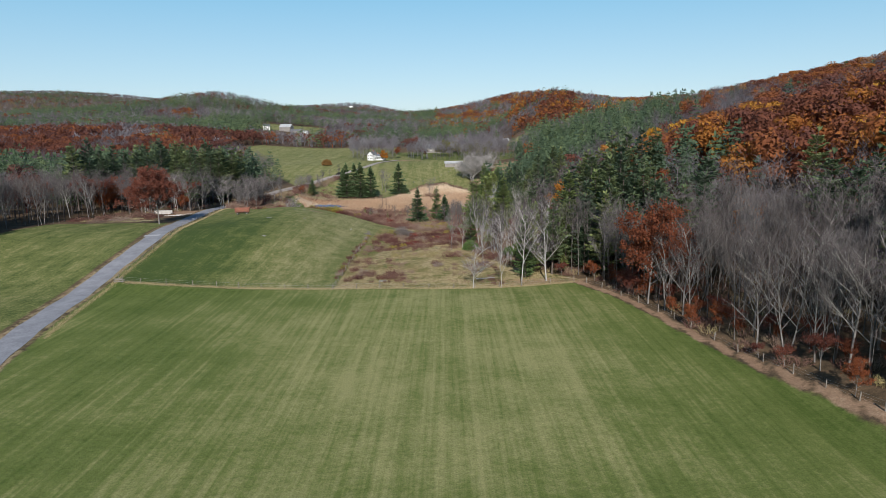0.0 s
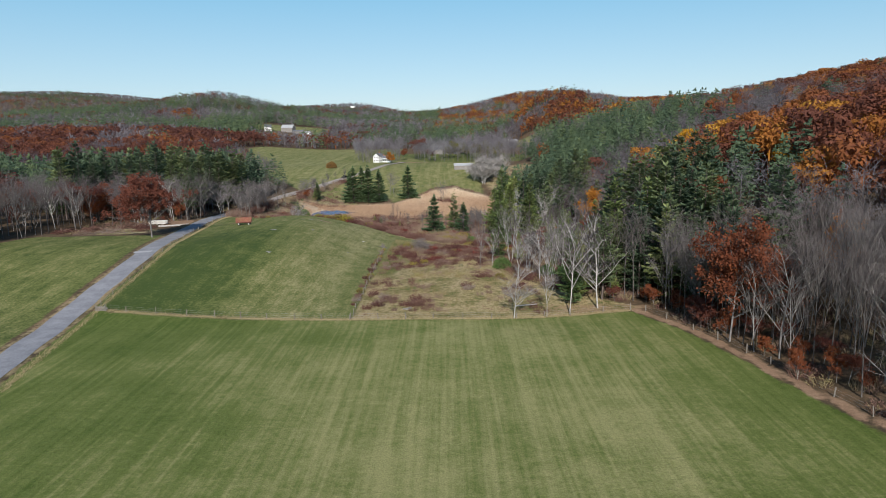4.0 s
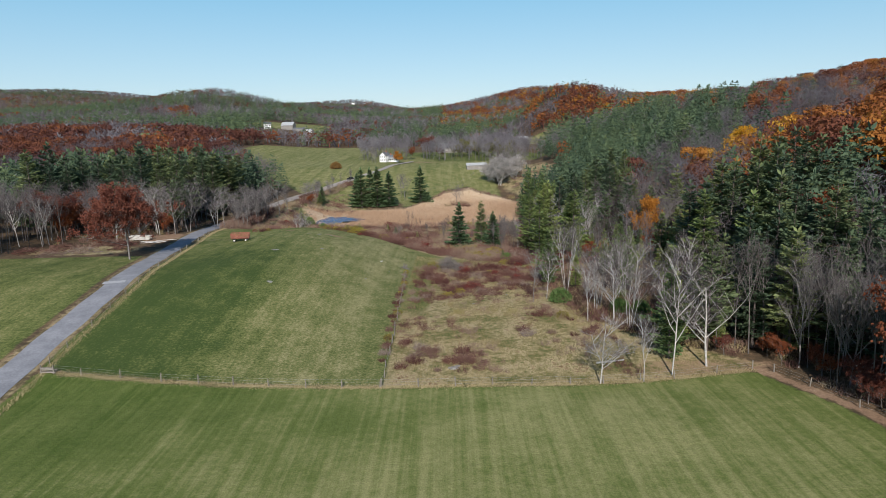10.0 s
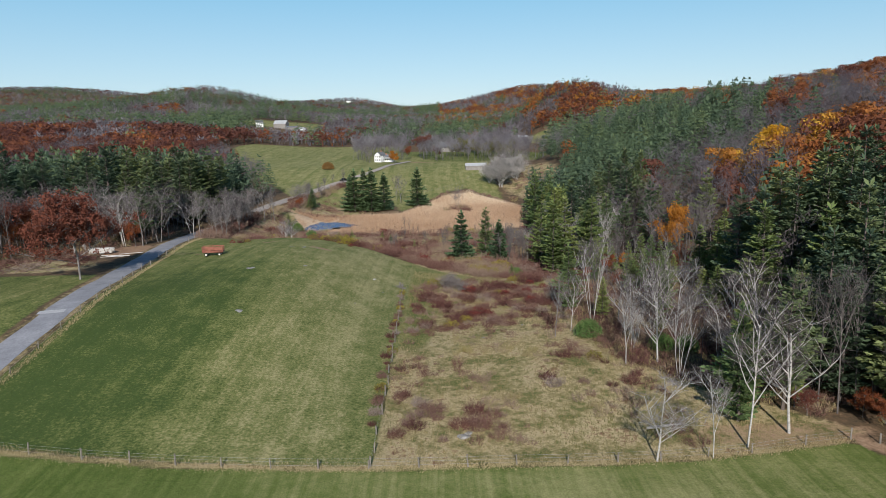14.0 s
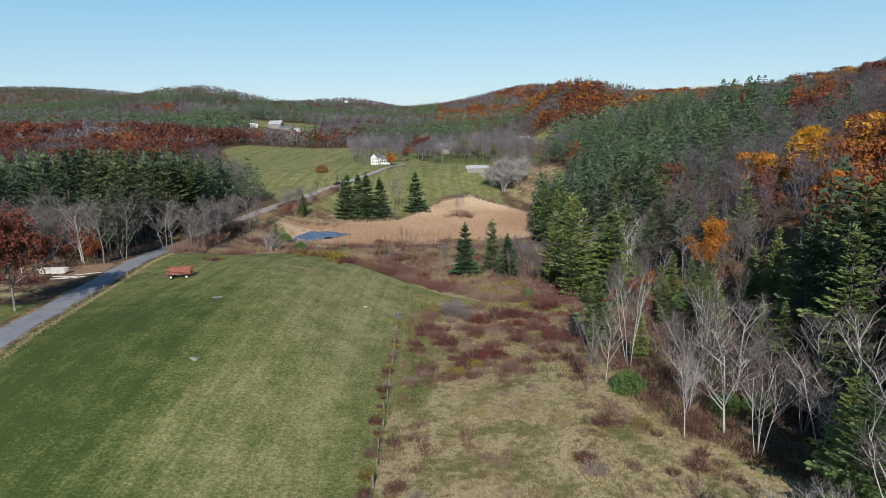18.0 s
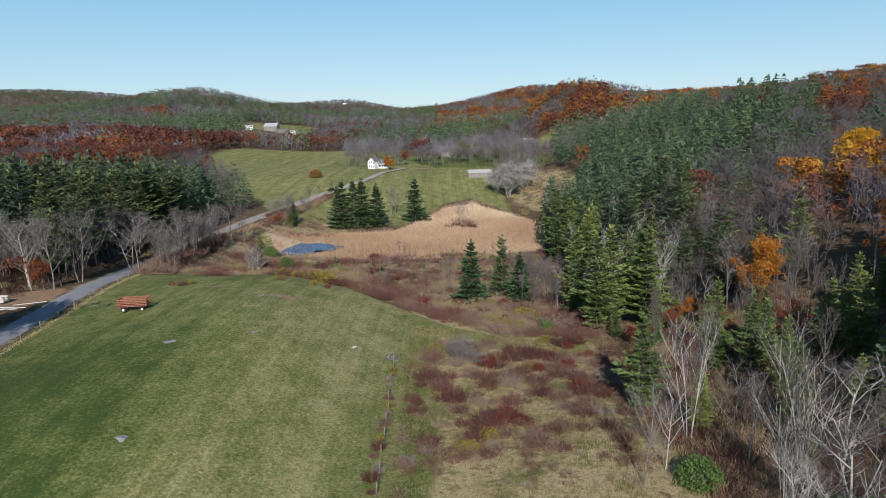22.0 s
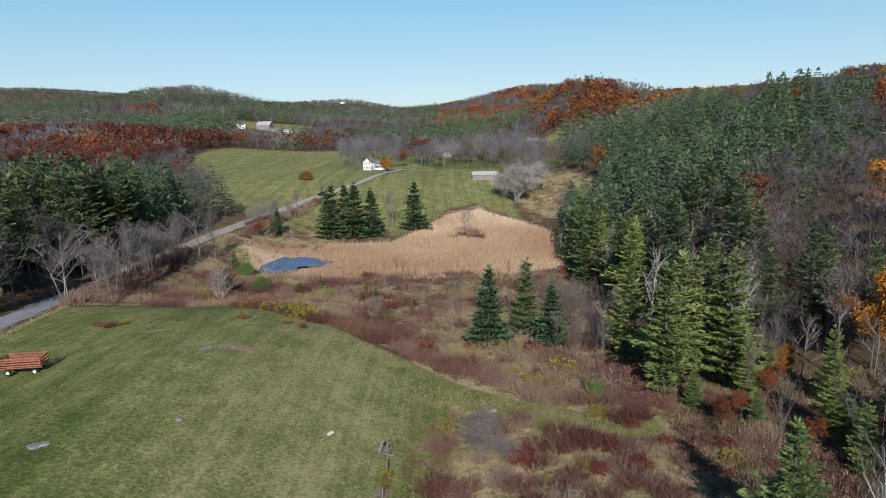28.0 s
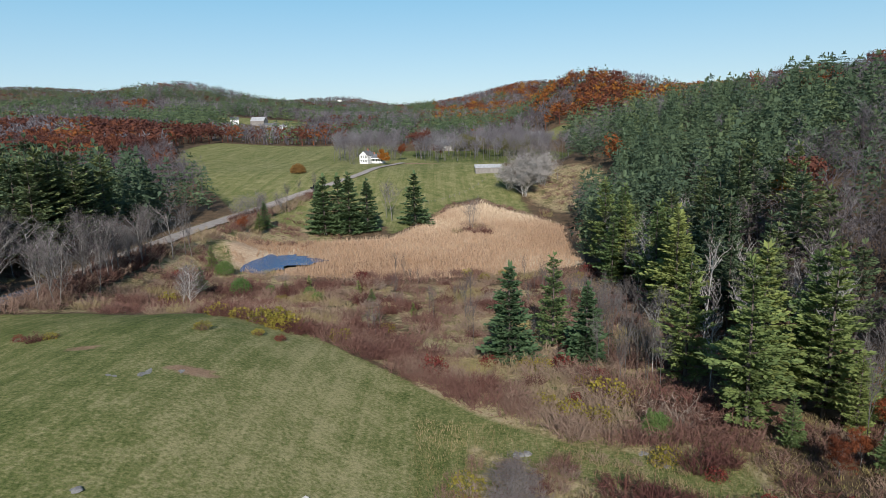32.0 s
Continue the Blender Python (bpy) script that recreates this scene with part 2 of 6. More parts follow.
    reed = ramp(n, [(0.38, (0.30, 0.19, 0.118)), (0.5, (0.43, 0.295, 0.19)), (0.62, (0.58, 0.46, 0.32))])
    l.new(calc(n, l, "ADD", calc(n, l, "MULTIPLY", broad, 0.6), calc(n, l, "MULTIPLY", fine, 0.4)), reed.inputs[0])
    litter = ramp(n, [(0.34, (0.048, 0.038, 0.024)), (0.46, (0.095, 0.068, 0.042)), (0.56, (0.150, 0.098, 0.058)), (0.68, (0.235, 0.145, 0.085))])
    l.new(calc(n, l, "ADD", calc(n, l, "MULTIPLY", wob, 0.5), calc(n, l, "MULTIPLY", fine, 0.5)), litter.inputs[0])
    bare = ramp(n, [(0.3, (0.19, 0.115, 0.070)), (0.55, (0.30, 0.195, 0.125)), (0.7, (0.40, 0.30, 0.20))])
    l.new(calc(n, l, "ADD", calc(n, l, "MULTIPLY", wob, 0.5), calc(n, l, "MULTIPLY", fine, 0.5)), bare.inputs[0])
    col = litter.outputs[0]
    edge = calc(n, l, "MULTIPLY", calc(n, l, "SUBTRACT", calc(n, l, "ADD", calc(n, l, "MULTIPLY", wob, 0.5), calc(n, l, "MULTIPLY", fine, 0.5)), 0.5), 1.5)
    for name, layer in (("dry", dry), ("pasture", p), ("mown", g), ("reed", reed), ("bare", bare)):
        f = ramp_out(n, l, calc(n, l, "ADD", zone(name), edge), 0.35, 0.65)
        f = calc(n, l, "MULTIPLY", f, ramp_out(n, l, zone(name), 0.02, 0.12))
        col = mix(n, l, f, col, layer.outputs[0])
    grain = ramp(n, [(0.25, (0.55, 0.55, 0.55)), (0.75, (1.4, 1.4, 1.4))])
    l.new(tiny, grain.inputs[0])
    col = mix(n, l, 0.75, col, grain.outputs[0], "MULTIPLY")
    l.new(col, b.inputs["Base Color"])
    bp = n.new("ShaderNodeBump")
    bp.inputs["Strength"].default_value, bp.inputs["Distance"].default_value = 0.8, 0.12
    l.new(calc(n, l, "ADD", calc(n, l, "MULTIPLY", tiny, 0.5), fine), bp.inputs["Height"])
    l.new(bp.outputs[0], b.inputs["Normal"])
    return m


M_ground = ground_material()


# ---- the lie of the land ----
def sstep(a, b, v):
    t = np.clip((v - a) / (b - a), 0.0, 1.0)
    return t * t * (3 - 2 * t)


def bump(x, y, cx, cy, sx, sy):
    return np.exp(-0.5 * ((x - cx) / sx) ** 2 - 0.5 * ((y - cy) / sy) ** 2)


def roll_noise(x, y):
    """Gentle unevenness of open ground."""
    return (0.5 * np.sin(x * 0.043 + 1.3) * np.sin(y * 0.037 + 0.4) + 0.3 * np.sin(x * 0.011 + y * 0.017)
            + 0.25 * np.sin(x * 0.09 - y * 0.06 + 2.0))


def height(x, y):
    """The lie of the land: a mown field, a grassy knoll, a marsh, a valley and wooded hills."""
    x, y = np.asarray(x, float), np.asarray(y, float)
    # valley floor: level field, falling to the marsh, rising again to the far pastures
    z = -3.0 * sstep(138, 240, y) - 3.0 * sstep(232, 298, y)
    far = sstep(388, 512, y - 32 * sstep(-12, 25, x))
    z += 13.5 * far
    z += 6 * sstep(520, 760, y) + 22 * sstep(720, 1150, y) + 30 * sstep(1100, 1900, y) + 40 * sstep(1700, 3600, y)
    # the knoll and the bench that carries the road
    west = 6.9 * sstep(8, -40, x) * sstep(125, 187, y)
    west *= 1 - sstep(245, 305, y) * sstep(-74, -42, x) * (1 - far)
    z += west * (1 - 0.85 * far)
    z += 3.2 * bump(x, y, -25, 216, 13, 26)
    z += 1.7 * bump(x, y, 27, 172, 14, 17) - 0.7 * bump(x, y, 33, 135, 12, 7)
    # wooded hill on the east
    e0 = 66 - 22 * sstep(140, 175, y) * (1 - 0.55 * sstep(195, 225, y)) + 45 * sstep(430, 700, y)
    t = np.clip((x - e0) / (425 - e0), 0, 1)
    z += (71 - z) * (1 - (1 - t) ** 1.9) * (0.8 + 0.2 * sstep(-300, 300, y)) * (1 - 0.15 * sstep(700, 1000, y))
    z -= 30 * sstep(600, 1300, x) * sstep(1600, 900, y)
    z += 37 * bump(x, y, 148, 850, 40, 80) - 12 * bump(x, y, 262, 770, 40, 70) - 10 * bump(x, y, 278, 600, 60, 75) - 7 * bump(x, y, 365, 735, 40, 60) + 8 * bump(x, y, 205, 790, 25, 40) + 5 * bump(x, y, 310, 395, 60, 60) + 12 * bump(x, y, 540, 1260, 150, 200)
    # high hill at the head of the valley
    z += 45 * bump(x, y, 240, 1850, 140, 260) + 22 * bump(x, y, 560, 1900, 220, 260)
    # hills on the west
    z += 14 * sstep(-100, -320, x) * sstep(420, 680, y) + 32 * bump(x, y, -436, 1350, 68, 170) + 20 * bump(x, y, -560, 1380, 90, 170)
    z += 8 * bump(x, y, -800, 1500, 300, 260) + 92 * sstep(-800, -1950, x) * sstep(2000, 3300, y)
    z += 26 * bump(x, y, -330, 2600, 130, 200) + 24 * sstep(-200, -700, x) * sstep(1900, 2900, y)
    z -= 1.0 * bump(x, y, -42, 338, 9, 10) - 1.6 * bump(x, y, -54, 347, 5, 5)
    open_far = 1 - sstep(110, 300, y) * (1 - sstep(430, 520, y))
    return z + roll_noise(x, y) * (0.25 + 2.5 * sstep(600, 1500, y)) * (0.35 + 0.65 * open_far)

# ---- helpers for building ----
def H(x, y):
    return float(height(x, y))


def mesh_of(name, verts, faces, mat, smooth=False):
    me = bpy.data.meshes.new(name)
    me.from_pydata([tuple(v) for v in verts], [], [tuple(f) for f in faces])
    me.materials.append(mat)
    if smooth:
        me.polygons.foreach_set("use_smooth", [True] * len(me.polygons))
    me.update()
    return me


def part(name, data, parent, label="", kind=""):
    """Links a mesh as a part under a thing or another part."""
    ob = new(name, data)
    ob.parent = parent
    return tagged(ob, label, kind=kind)


def bm_mesh(name, bm, mat, smooth=False):
    me = bpy.data.meshes.new(name)
    bm.to_mesh(me)
    bm.free()
    me.materials.append(mat)
    if smooth:
        me.polygons.foreach_set("use_smooth", [True] * len(me.polygons))
    return me


def box(bm, cx, cy, cz, sx, sy, sz, turn=None, bevel=0.0):
    g = bmesh.ops.create_cube(bm, size=1.0)
    bmesh.ops.scale(bm, verts=g["verts"], vec=(sx, sy, sz))
    if bevel:
        es = list({e for v in g["verts"] for e in v.link_edges})
        r = bmesh.ops.bevel(bm, geom=es, offset=bevel, segments=1, affect="EDGES")
        g["verts"] = list({v for f in r["faces"] for v in f.verts} | {v for v in g["verts"] if v.is_valid})
    m = Matrix.Translation((cx, cy, cz)) @ (turn or Matrix())
    bmesh.ops.transform(bm, matrix=m, verts=[v for v in g["verts"] if v.is_valid])


def boxes(name, specs, mat, bevel=0.0):
    bm = bmesh.new()
    for s in specs:
        box(bm, *s, bevel=bevel)
    return bm_mesh(name, bm, mat)


def fast_mesh(name, verts, tris, mat, tint=None):
    """A large joined mesh of triangles from arrays, with a tint for every corner point."""
    me = bpy.data.meshes.new(name)
    nv, nt = len(verts), len(tris)
    me.vertices.add(nv)
    me.vertices.foreach_set("co", np.ascontiguousarray(verts, np.float32).ravel())
    me.loops.add(nt * 3)
    me.loops.foreach_set("vertex_index", np.ascontiguousarray(tris, np.int32).ravel())
    me.polygons.add(nt)
    me.polygons.foreach_set("loop_start", np.arange(0, nt * 3, 3, dtype=np.int32))
    if tint is not None:
        at = me.attributes.new("tint", "FLOAT", "POINT")
        at.data.foreach_set("value", np.ascontiguousarray(tint, np.float32))
    me.materials.append(mat)
    me.update(calc_edges=True)
    return me


# ---- plan of the land: where the road, fences, woods and fields run ----
ROAD = [(-30, 20), (-35, 60), (-44.5, 95), (-49, 115), (-52.8, 140), (-54.8, 172), (-61.2, 212), (-65.8, 242), (-69.5, 272), (-70.5, 300), (-69.5, 330),
        (-68, 365), (-64, 405), (-56, 436), (-45, 458), (-34, 480), (-26, 515), (-17, 548)]


def smooth_line(points, step):
    """Points along a smooth curve through the given ones."""
    p = np.array(points, float)
    out = []
    for i in range(len(p) - 1):
        a, b_, c, d = p[max(i - 1, 0)], p[i], p[i + 1], p[min(i + 2, len(p) - 1)]
        k = max(2, int(np.hypot(*(c - b_)) / step))
        for t in np.arange(k) / k:
            out.append(0.5 * ((2 * b_) + (c - a) * t + (2 * a - 5 * b_ + 4 * c - d) * t * t + (3 * b_ - a - 3 * c + d) * t ** 3))
    out.append(p[-1])
    return np.array(out)


road_line = smooth_line(ROAD, 2.0)


def road_x(y):
    return np.interp(y, road_line[:, 1], road_line[:, 0])


def road_gap(x, y):
    """Distance from the middle of the road."""
    slope = (road_x(y + 2) - road_x(y - 2)) / 4
    return np.abs(x - road_x(y)) / np.sqrt(1 + slope ** 2)


def fence_y(x):
    return 132 + 4.8 * (np.minimum(x, 0) / 47) ** 2 + 3.6 * (np.clip(x, 0, 60) / 45) ** 2


def field_east(y):
    return np.interp(y, [-40, 30, 70, 77, 88, 100, 113, 124, 136, 150], [80, 74, 68.6, 67, 64.4, 61.4, 58.9, 56.4, 51.5, 42])


def knoll_edge(x):
    """North edge of the knoll's grass."""
    return np.interp(x, [-60, -53, -40, -32, -16, -3, 8, 17, 24, 34, 40], [262, 266, 263, 264, 256, 245, 233, 226, 224, 223, 222])


def woods_east(y):
    return np.interp(y, [-60, 65, 90, 124, 138, 146, 158, 170, 215, 225, 260, 300, 365, 420, 480, 560, 700, 760],
                     [86, 73.5, 67.8, 60.5, 56, 48, 35, 31, 33, 34, 33, 38, 44, 55, 62, 84, 110, 112])


def woods_west(y):
    return np.interp(y, [-60, 100, 175, 200, 222, 232, 262, 300, 400, 430, 470, 560, 640, 690],
                     [-118, -108, -101, -101, -98, -76, -76, -78, -77, -92, -115, -160, -185, -190])


def zones(x, y):
    """How much of each ground cover grows at a place."""
    gap = road_gap(x, y)
    east_of_road = sstep(2.6, 4.4, x - road_x(y))
    fy, fe = fence_y(x), field_east(y)
    mown = sstep(0.6, -0.6, y - fy) * sstep(1.5, -1.0, x - fe) * east_of_road
    left = sstep(-3.2, -5.0, x - road_x(y)) * sstep(2.0, -2.0, y - 203 - 0.06 * (x + 80)) * sstep(-2, 3, x - woods_west(y))
    knoll = sstep(0.4, 1.6, y - fy) * sstep(1.5, -1.5, y - knoll_edge(x)) * east_of_road * sstep(1.2, -1.2, x - 0.2)
    strip = sstep(-1, 1, x) * sstep(160, 178, y) * np.maximum(sstep(7, 4, x), sstep(-10, -6, y - knoll_edge(x)) * sstep(34, 28, x)) * sstep(1.5, -1.5, y - knoll_edge(x))
    tongue = np.interp(x, [-60, -45, -12, -2, 8, 22, 40, 50], [362, 366, 372, 402, 433, 450, 415, 372])
    reed = sstep(-4, 6, y - np.interp(x, [-60, -45, -20, 0, 20, 40, 50], [348, 324, 316, 314, 316, 326, 380])) * sstep(4, -4, y - tongue) * sstep(-62, -50, x) * sstep(52, 44, x)
    far1 = sstep(392, 402, y) * sstep(735, 715, y + 0.06 * x) * sstep(3, 9, x - woods_west(y)) * sstep(-4, -14, x - np.interp(y, [400, 470, 500, 560, 640, 720], [0, 30, 30, 10, -20, -20]))
    far1 *= sstep(-2, 4, y - tongue - 3)
    yard_grass = sstep(1.15, 0.85, np.hypot((x - 22) / 70, (y - 600) / 62))
    far2 = sstep(-12, 0, x + 8) * sstep(46, 34, x) * sstep(4, 12, y - tongue) * sstep(560, 545, y)
    farm = np.maximum(sstep(1.15, 0.85, np.hypot((x + 205) / 75, (y - 1010) / 60)), sstep(1.2, 0.8, np.hypot((x - 100) / 17, (y - 728) / 22)))
    pasture = np.maximum.reduce([knoll, strip, left, far1, far2, farm, yard_grass])
    meadow = sstep(0.3, 1.5, y - fy) * sstep(-1, 1, x) * sstep(6, 0, x - woods_east(y) + 4) * sstep(320, 290, y)
    belt = sstep(-1, 3, y - knoll_edge(x)) * sstep(325, 300, y) * sstep(2, 5, x - road_x(y)) * sstep(45, 35, x) * 0.55
    bank_w = 0.8 * sstep(300, 320, y) * sstep(450, 430, y) * sstep(2, 4, x - road_x(y)) * sstep(-20, -34, x)
    slope = sstep(1.2, 0.7, np.hypot((x - 62) / 22, (y - 470) / 60)) * 0.6
    clearing = 0.7 * sstep(1.1, 0.7, np.hypot((x + 84) / 16, (y - 214) / 9))
    shoulder = sstep(4.6, 3.0, gap) * sstep(545, 535, y) * 0.5
    headland = 0.7 * sstep(1.5, 0.3, np.abs(y - fy - 0.4)) * sstep(-48, -45, x) * sstep(53, 50, x)
    dry = np.maximum.reduce([meadow, belt, bank_w, slope, clearing, shoulder, headland])
    margin = sstep(0, 1.2, x - fe) * sstep(3.3, 1.7, x - fe) * sstep(142, 136, y)
    corner = sstep(1.1, 0.8, np.hypot((x - 45) / 12, (y - 139) / 3.2))
    yard = np.maximum(np.maximum(0.75 * sstep(1.2, 0.7, np.hypot((x + 22.5) / 3.2, (y - 230.2) / 1.5)), 0.7 * sstep(1.2, 0.7, np.hypot((x + 37) / 2.2, (y - 236) / 1.2))), sstep(1.2, 0.7, np.hypot((x + 73) / 5, (y - 236) / 9))) + sstep(1.2, 0.8, np.hypot((x + 10) / 14, (y - 545) / 5)) * 0.8
    bank = 0.7 * sstep(1.2, 0.8, np.hypot((x - 67) / 11, (y - 221) / 6))
    bare = np.maximum.reduce([margin, corner * 0.5, yard, bank, 0.36 * sstep(2.9, 2.2, gap) * sstep(545, 535, y)])
    straw = mown * np.clip(0.12 + 0.95 * bump(x, y, 19, 95, 23, 60), 0, 1) + knoll * (0.04 + 0.5 * sstep(-36, -12, x) * (1 - 0.5 * sstep(-8, 0, x)) + 0.2 * sstep(172, 225, y) - 0.6 * sstep(-14, -40, x) * sstep(222, 185, y)) + 0.1 * left + 0.45 * np.maximum.reduce([far1, far2, farm]) + 0.3 * strip
    return {"straw": np.clip(straw, -0.6, 1), "mown": mown, "pasture": pasture, "dry": dry, "reed": reed, "bare": bare}


# ---- the ground: one sheet from under the camera to the skyline ----
def spaced(stops):
    out = []
    for (a, b_, d) in stops:
        out += list(np.arange(a, b_, d))
    return np.array(out)


gx = spaced([(-2600, -1200, 70), (-1200, -500, 35), (-500, -240, 13), (-240, -116, 4), (-116, -64, 1.6), (-64, 60, 1.1), (60, 96, 1.6), (96, 200, 5), (200, 500, 12), (500, 1300, 35), (1300, 2601, 70)])
gy = spaced([(-260, -20, 20), (-20, 40, 4), (40, 120, 1.8), (120, 270, 1.1), (270, 480, 2.6), (480, 760, 5), (760, 1500, 14), (1500, 2400, 30), (2400, 4800, 70)])
GX, GY = np.meshgrid(gx, gy)
fx, fyy = GX.ravel(), GY.ravel()
fz = height(fx, fyy)
gz = zones(fx, fyy)
fz = fz - 0.10 * sstep(2.6, 1.8, road_gap(fx, fyy)) * sstep(600, 580, fyy)
nx, ny = len(gx), len(gy)
ii = (np.arange(ny - 1)[:, None] * nx + np.arange(nx - 1)[None, :]).ravel()
tris = np.concatenate([np.stack([ii, ii + 1, ii + nx + 1], 1), np.stack([ii, ii + nx + 1, ii + nx], 1)])
me = fast_mesh("ground", np.stack([fx, fyy, fz], 1), tris, M_ground)
me.polygons.foreach_set("use_smooth", [True] * len(me.polygons))
for key, val in gz.items():
    me.attributes.new(key, "FLOAT", "POINT").data.foreach_set("value", val.astype(np.float32))
ground = tagged(new("ground", me), "rolling ground of mown green hay field, pasture knoll, dry meadow and leaf litter", "ground", kind="structure")


def ribbon(name, line, half, lift, mat, crown=0.0, cols=5):
    vs, fs = [], []
    tang = np.gradient(line, axis=0)
    for i, ((x, y), (tx, ty)) in enumerate(zip(line, tang)):
        k = math.hypot(tx, ty)
        px, py = ty / k, -tx / k
        for j in range(cols):
            u = (j / (cols - 1)) * 2 - 1
            w = half * (1 + 0.05 * math.sin(i * 0.9 + j))
            X, Y = x + px * u * w, y + py * u * w
            vs.append((X, Y, H(X, Y) + lift + crown * (1 - u * u) + (0.25 if Y > 300 else 0)))
            if i and j:
                o = i * cols + j
                fs.append((o - cols - 1, o - cols, o, o - 1))
    return mesh_of(name, vs, fs, mat, True)


k_ = int(np.searchsorted(road_line[:, 1], 283))
tagged(new("gravel_road", ribbon("gravel_road", road_line[k_:], 2.0, 0.02, M_gravel, 0.05)), "pale gravel road climbing through the far pasture", "road", kind="structure")
tagged(new("road", ribbon("road", road_line[:k_ + 1], 2.4, 0.02, M_asphalt, 0.07)), "narrow grey asphalt country road with worn crumbling edges", "road", kind="structure")
pl = smooth_line([(-57.9, 173.4), (-55.8, 173.8), (-53.9, 174.2)], 0.5)
road_patch = tagged(new("road_patch", ribbon("road_patch", pl, 0.8, 0.11, M_patch, 0.0, 3)), "pale worn repair patch across the asphalt road", "road patch", kind="structure")

# pond, two irregular sheets of still water
def pool(cx, cy, rx, ry, seed):
    vs, fs, k = [(cx, cy, -6.0)], [], 110
    for i in range(k):
        a = i / k * math.tau
        r = 1 + 0.22 * math.sin(3 * a + seed) + 0.14 * math.sin(5 * a + 2 * seed) + 0.07 * math.sin(11 * a) + 0.05 * math.sin(17 * a + seed) + 0.035 * math.sin(29 * a)
        vs.append((cx + rx * r * math.cos(a), cy + ry * r * math.sin(a), -6.0))
        fs.append((0, 1 + i, 1 + (i + 1) % k))
    return vs, fs


for c in ((-41.5, 337.5, 10.5, 11.5, 1.0), (-53.5, 347, 6.0, 5.0, 2.3)):
    v, f = pool(*c)
    tagged(new("pond", mesh_of("pond", v, f, M_water)), "small dark blue pond lying among dry reeds", "pond", kind="structure")

# ---- trees ----
class Geo:
    """Collects triangles."""
    def __init__(self):
        self.v, self.f = [], []

    def tube(self, a, b_, ra, rb, sides=5):
        a, b_ = np.array(a, float), np.array(b_, float)
        d = b_ - a
        d /= np.linalg.norm(d) + 1e-9
        s = np.cross(d, (0.3, 0.9, 0.2))
        s /= np.linalg.norm(s) + 1e-9
        u = np.cross(d, s)
        o = len(self.v)
        for p, r in ((a, ra), (b_, rb)):
            for i in range(sides):
                t = i / sides * math.tau
                self.v.append(p + (s * math.cos(t) + u * math.sin(t)) * r)
        for i in range(sides):
            j = (i + 1) % sides
            self.f += [(o + i, o + j, o + sides + j), (o + i, o + sides + j, o + sides + i)]

    def sliver(self, a, b_, w, rng):
        """A thin twig, wider at its foot."""
        a, b_ = np.array(a, float), np.array(b_, float)
        s = np.cross(b_ - a, rng.normal(size=3))
        s *= w / (np.linalg.norm(s) + 1e-9)
        o = len(self.v)
        self.v += [a - s, a + s, b_]
        self.f.append((o, o + 1, o + 2))

    def kite(self, a, along, wide):
        """A leafy spray or clump of leaves: two triangles bent along the middle."""
        o = len(self.v)
        bend = np.cross(along, wide)
        bend *= 0.25 * np.linalg.norm(wide) / (np.linalg.norm(bend) + 1e-9)
        self.v += [a, a + 0.55 * along + wide - bend, a + along, a + 0.55 * along - wide - bend]
        self.f += [(o, o + 1, o + 2), (o, o + 2, o + 3)]

    def arrays(self):
        return np.array(self.v, float).reshape(-1, 3), np.array(self.f, int).reshape(-1, 3)


def unit(v):
    return v / (np.linalg.norm(v) + 1e-9)


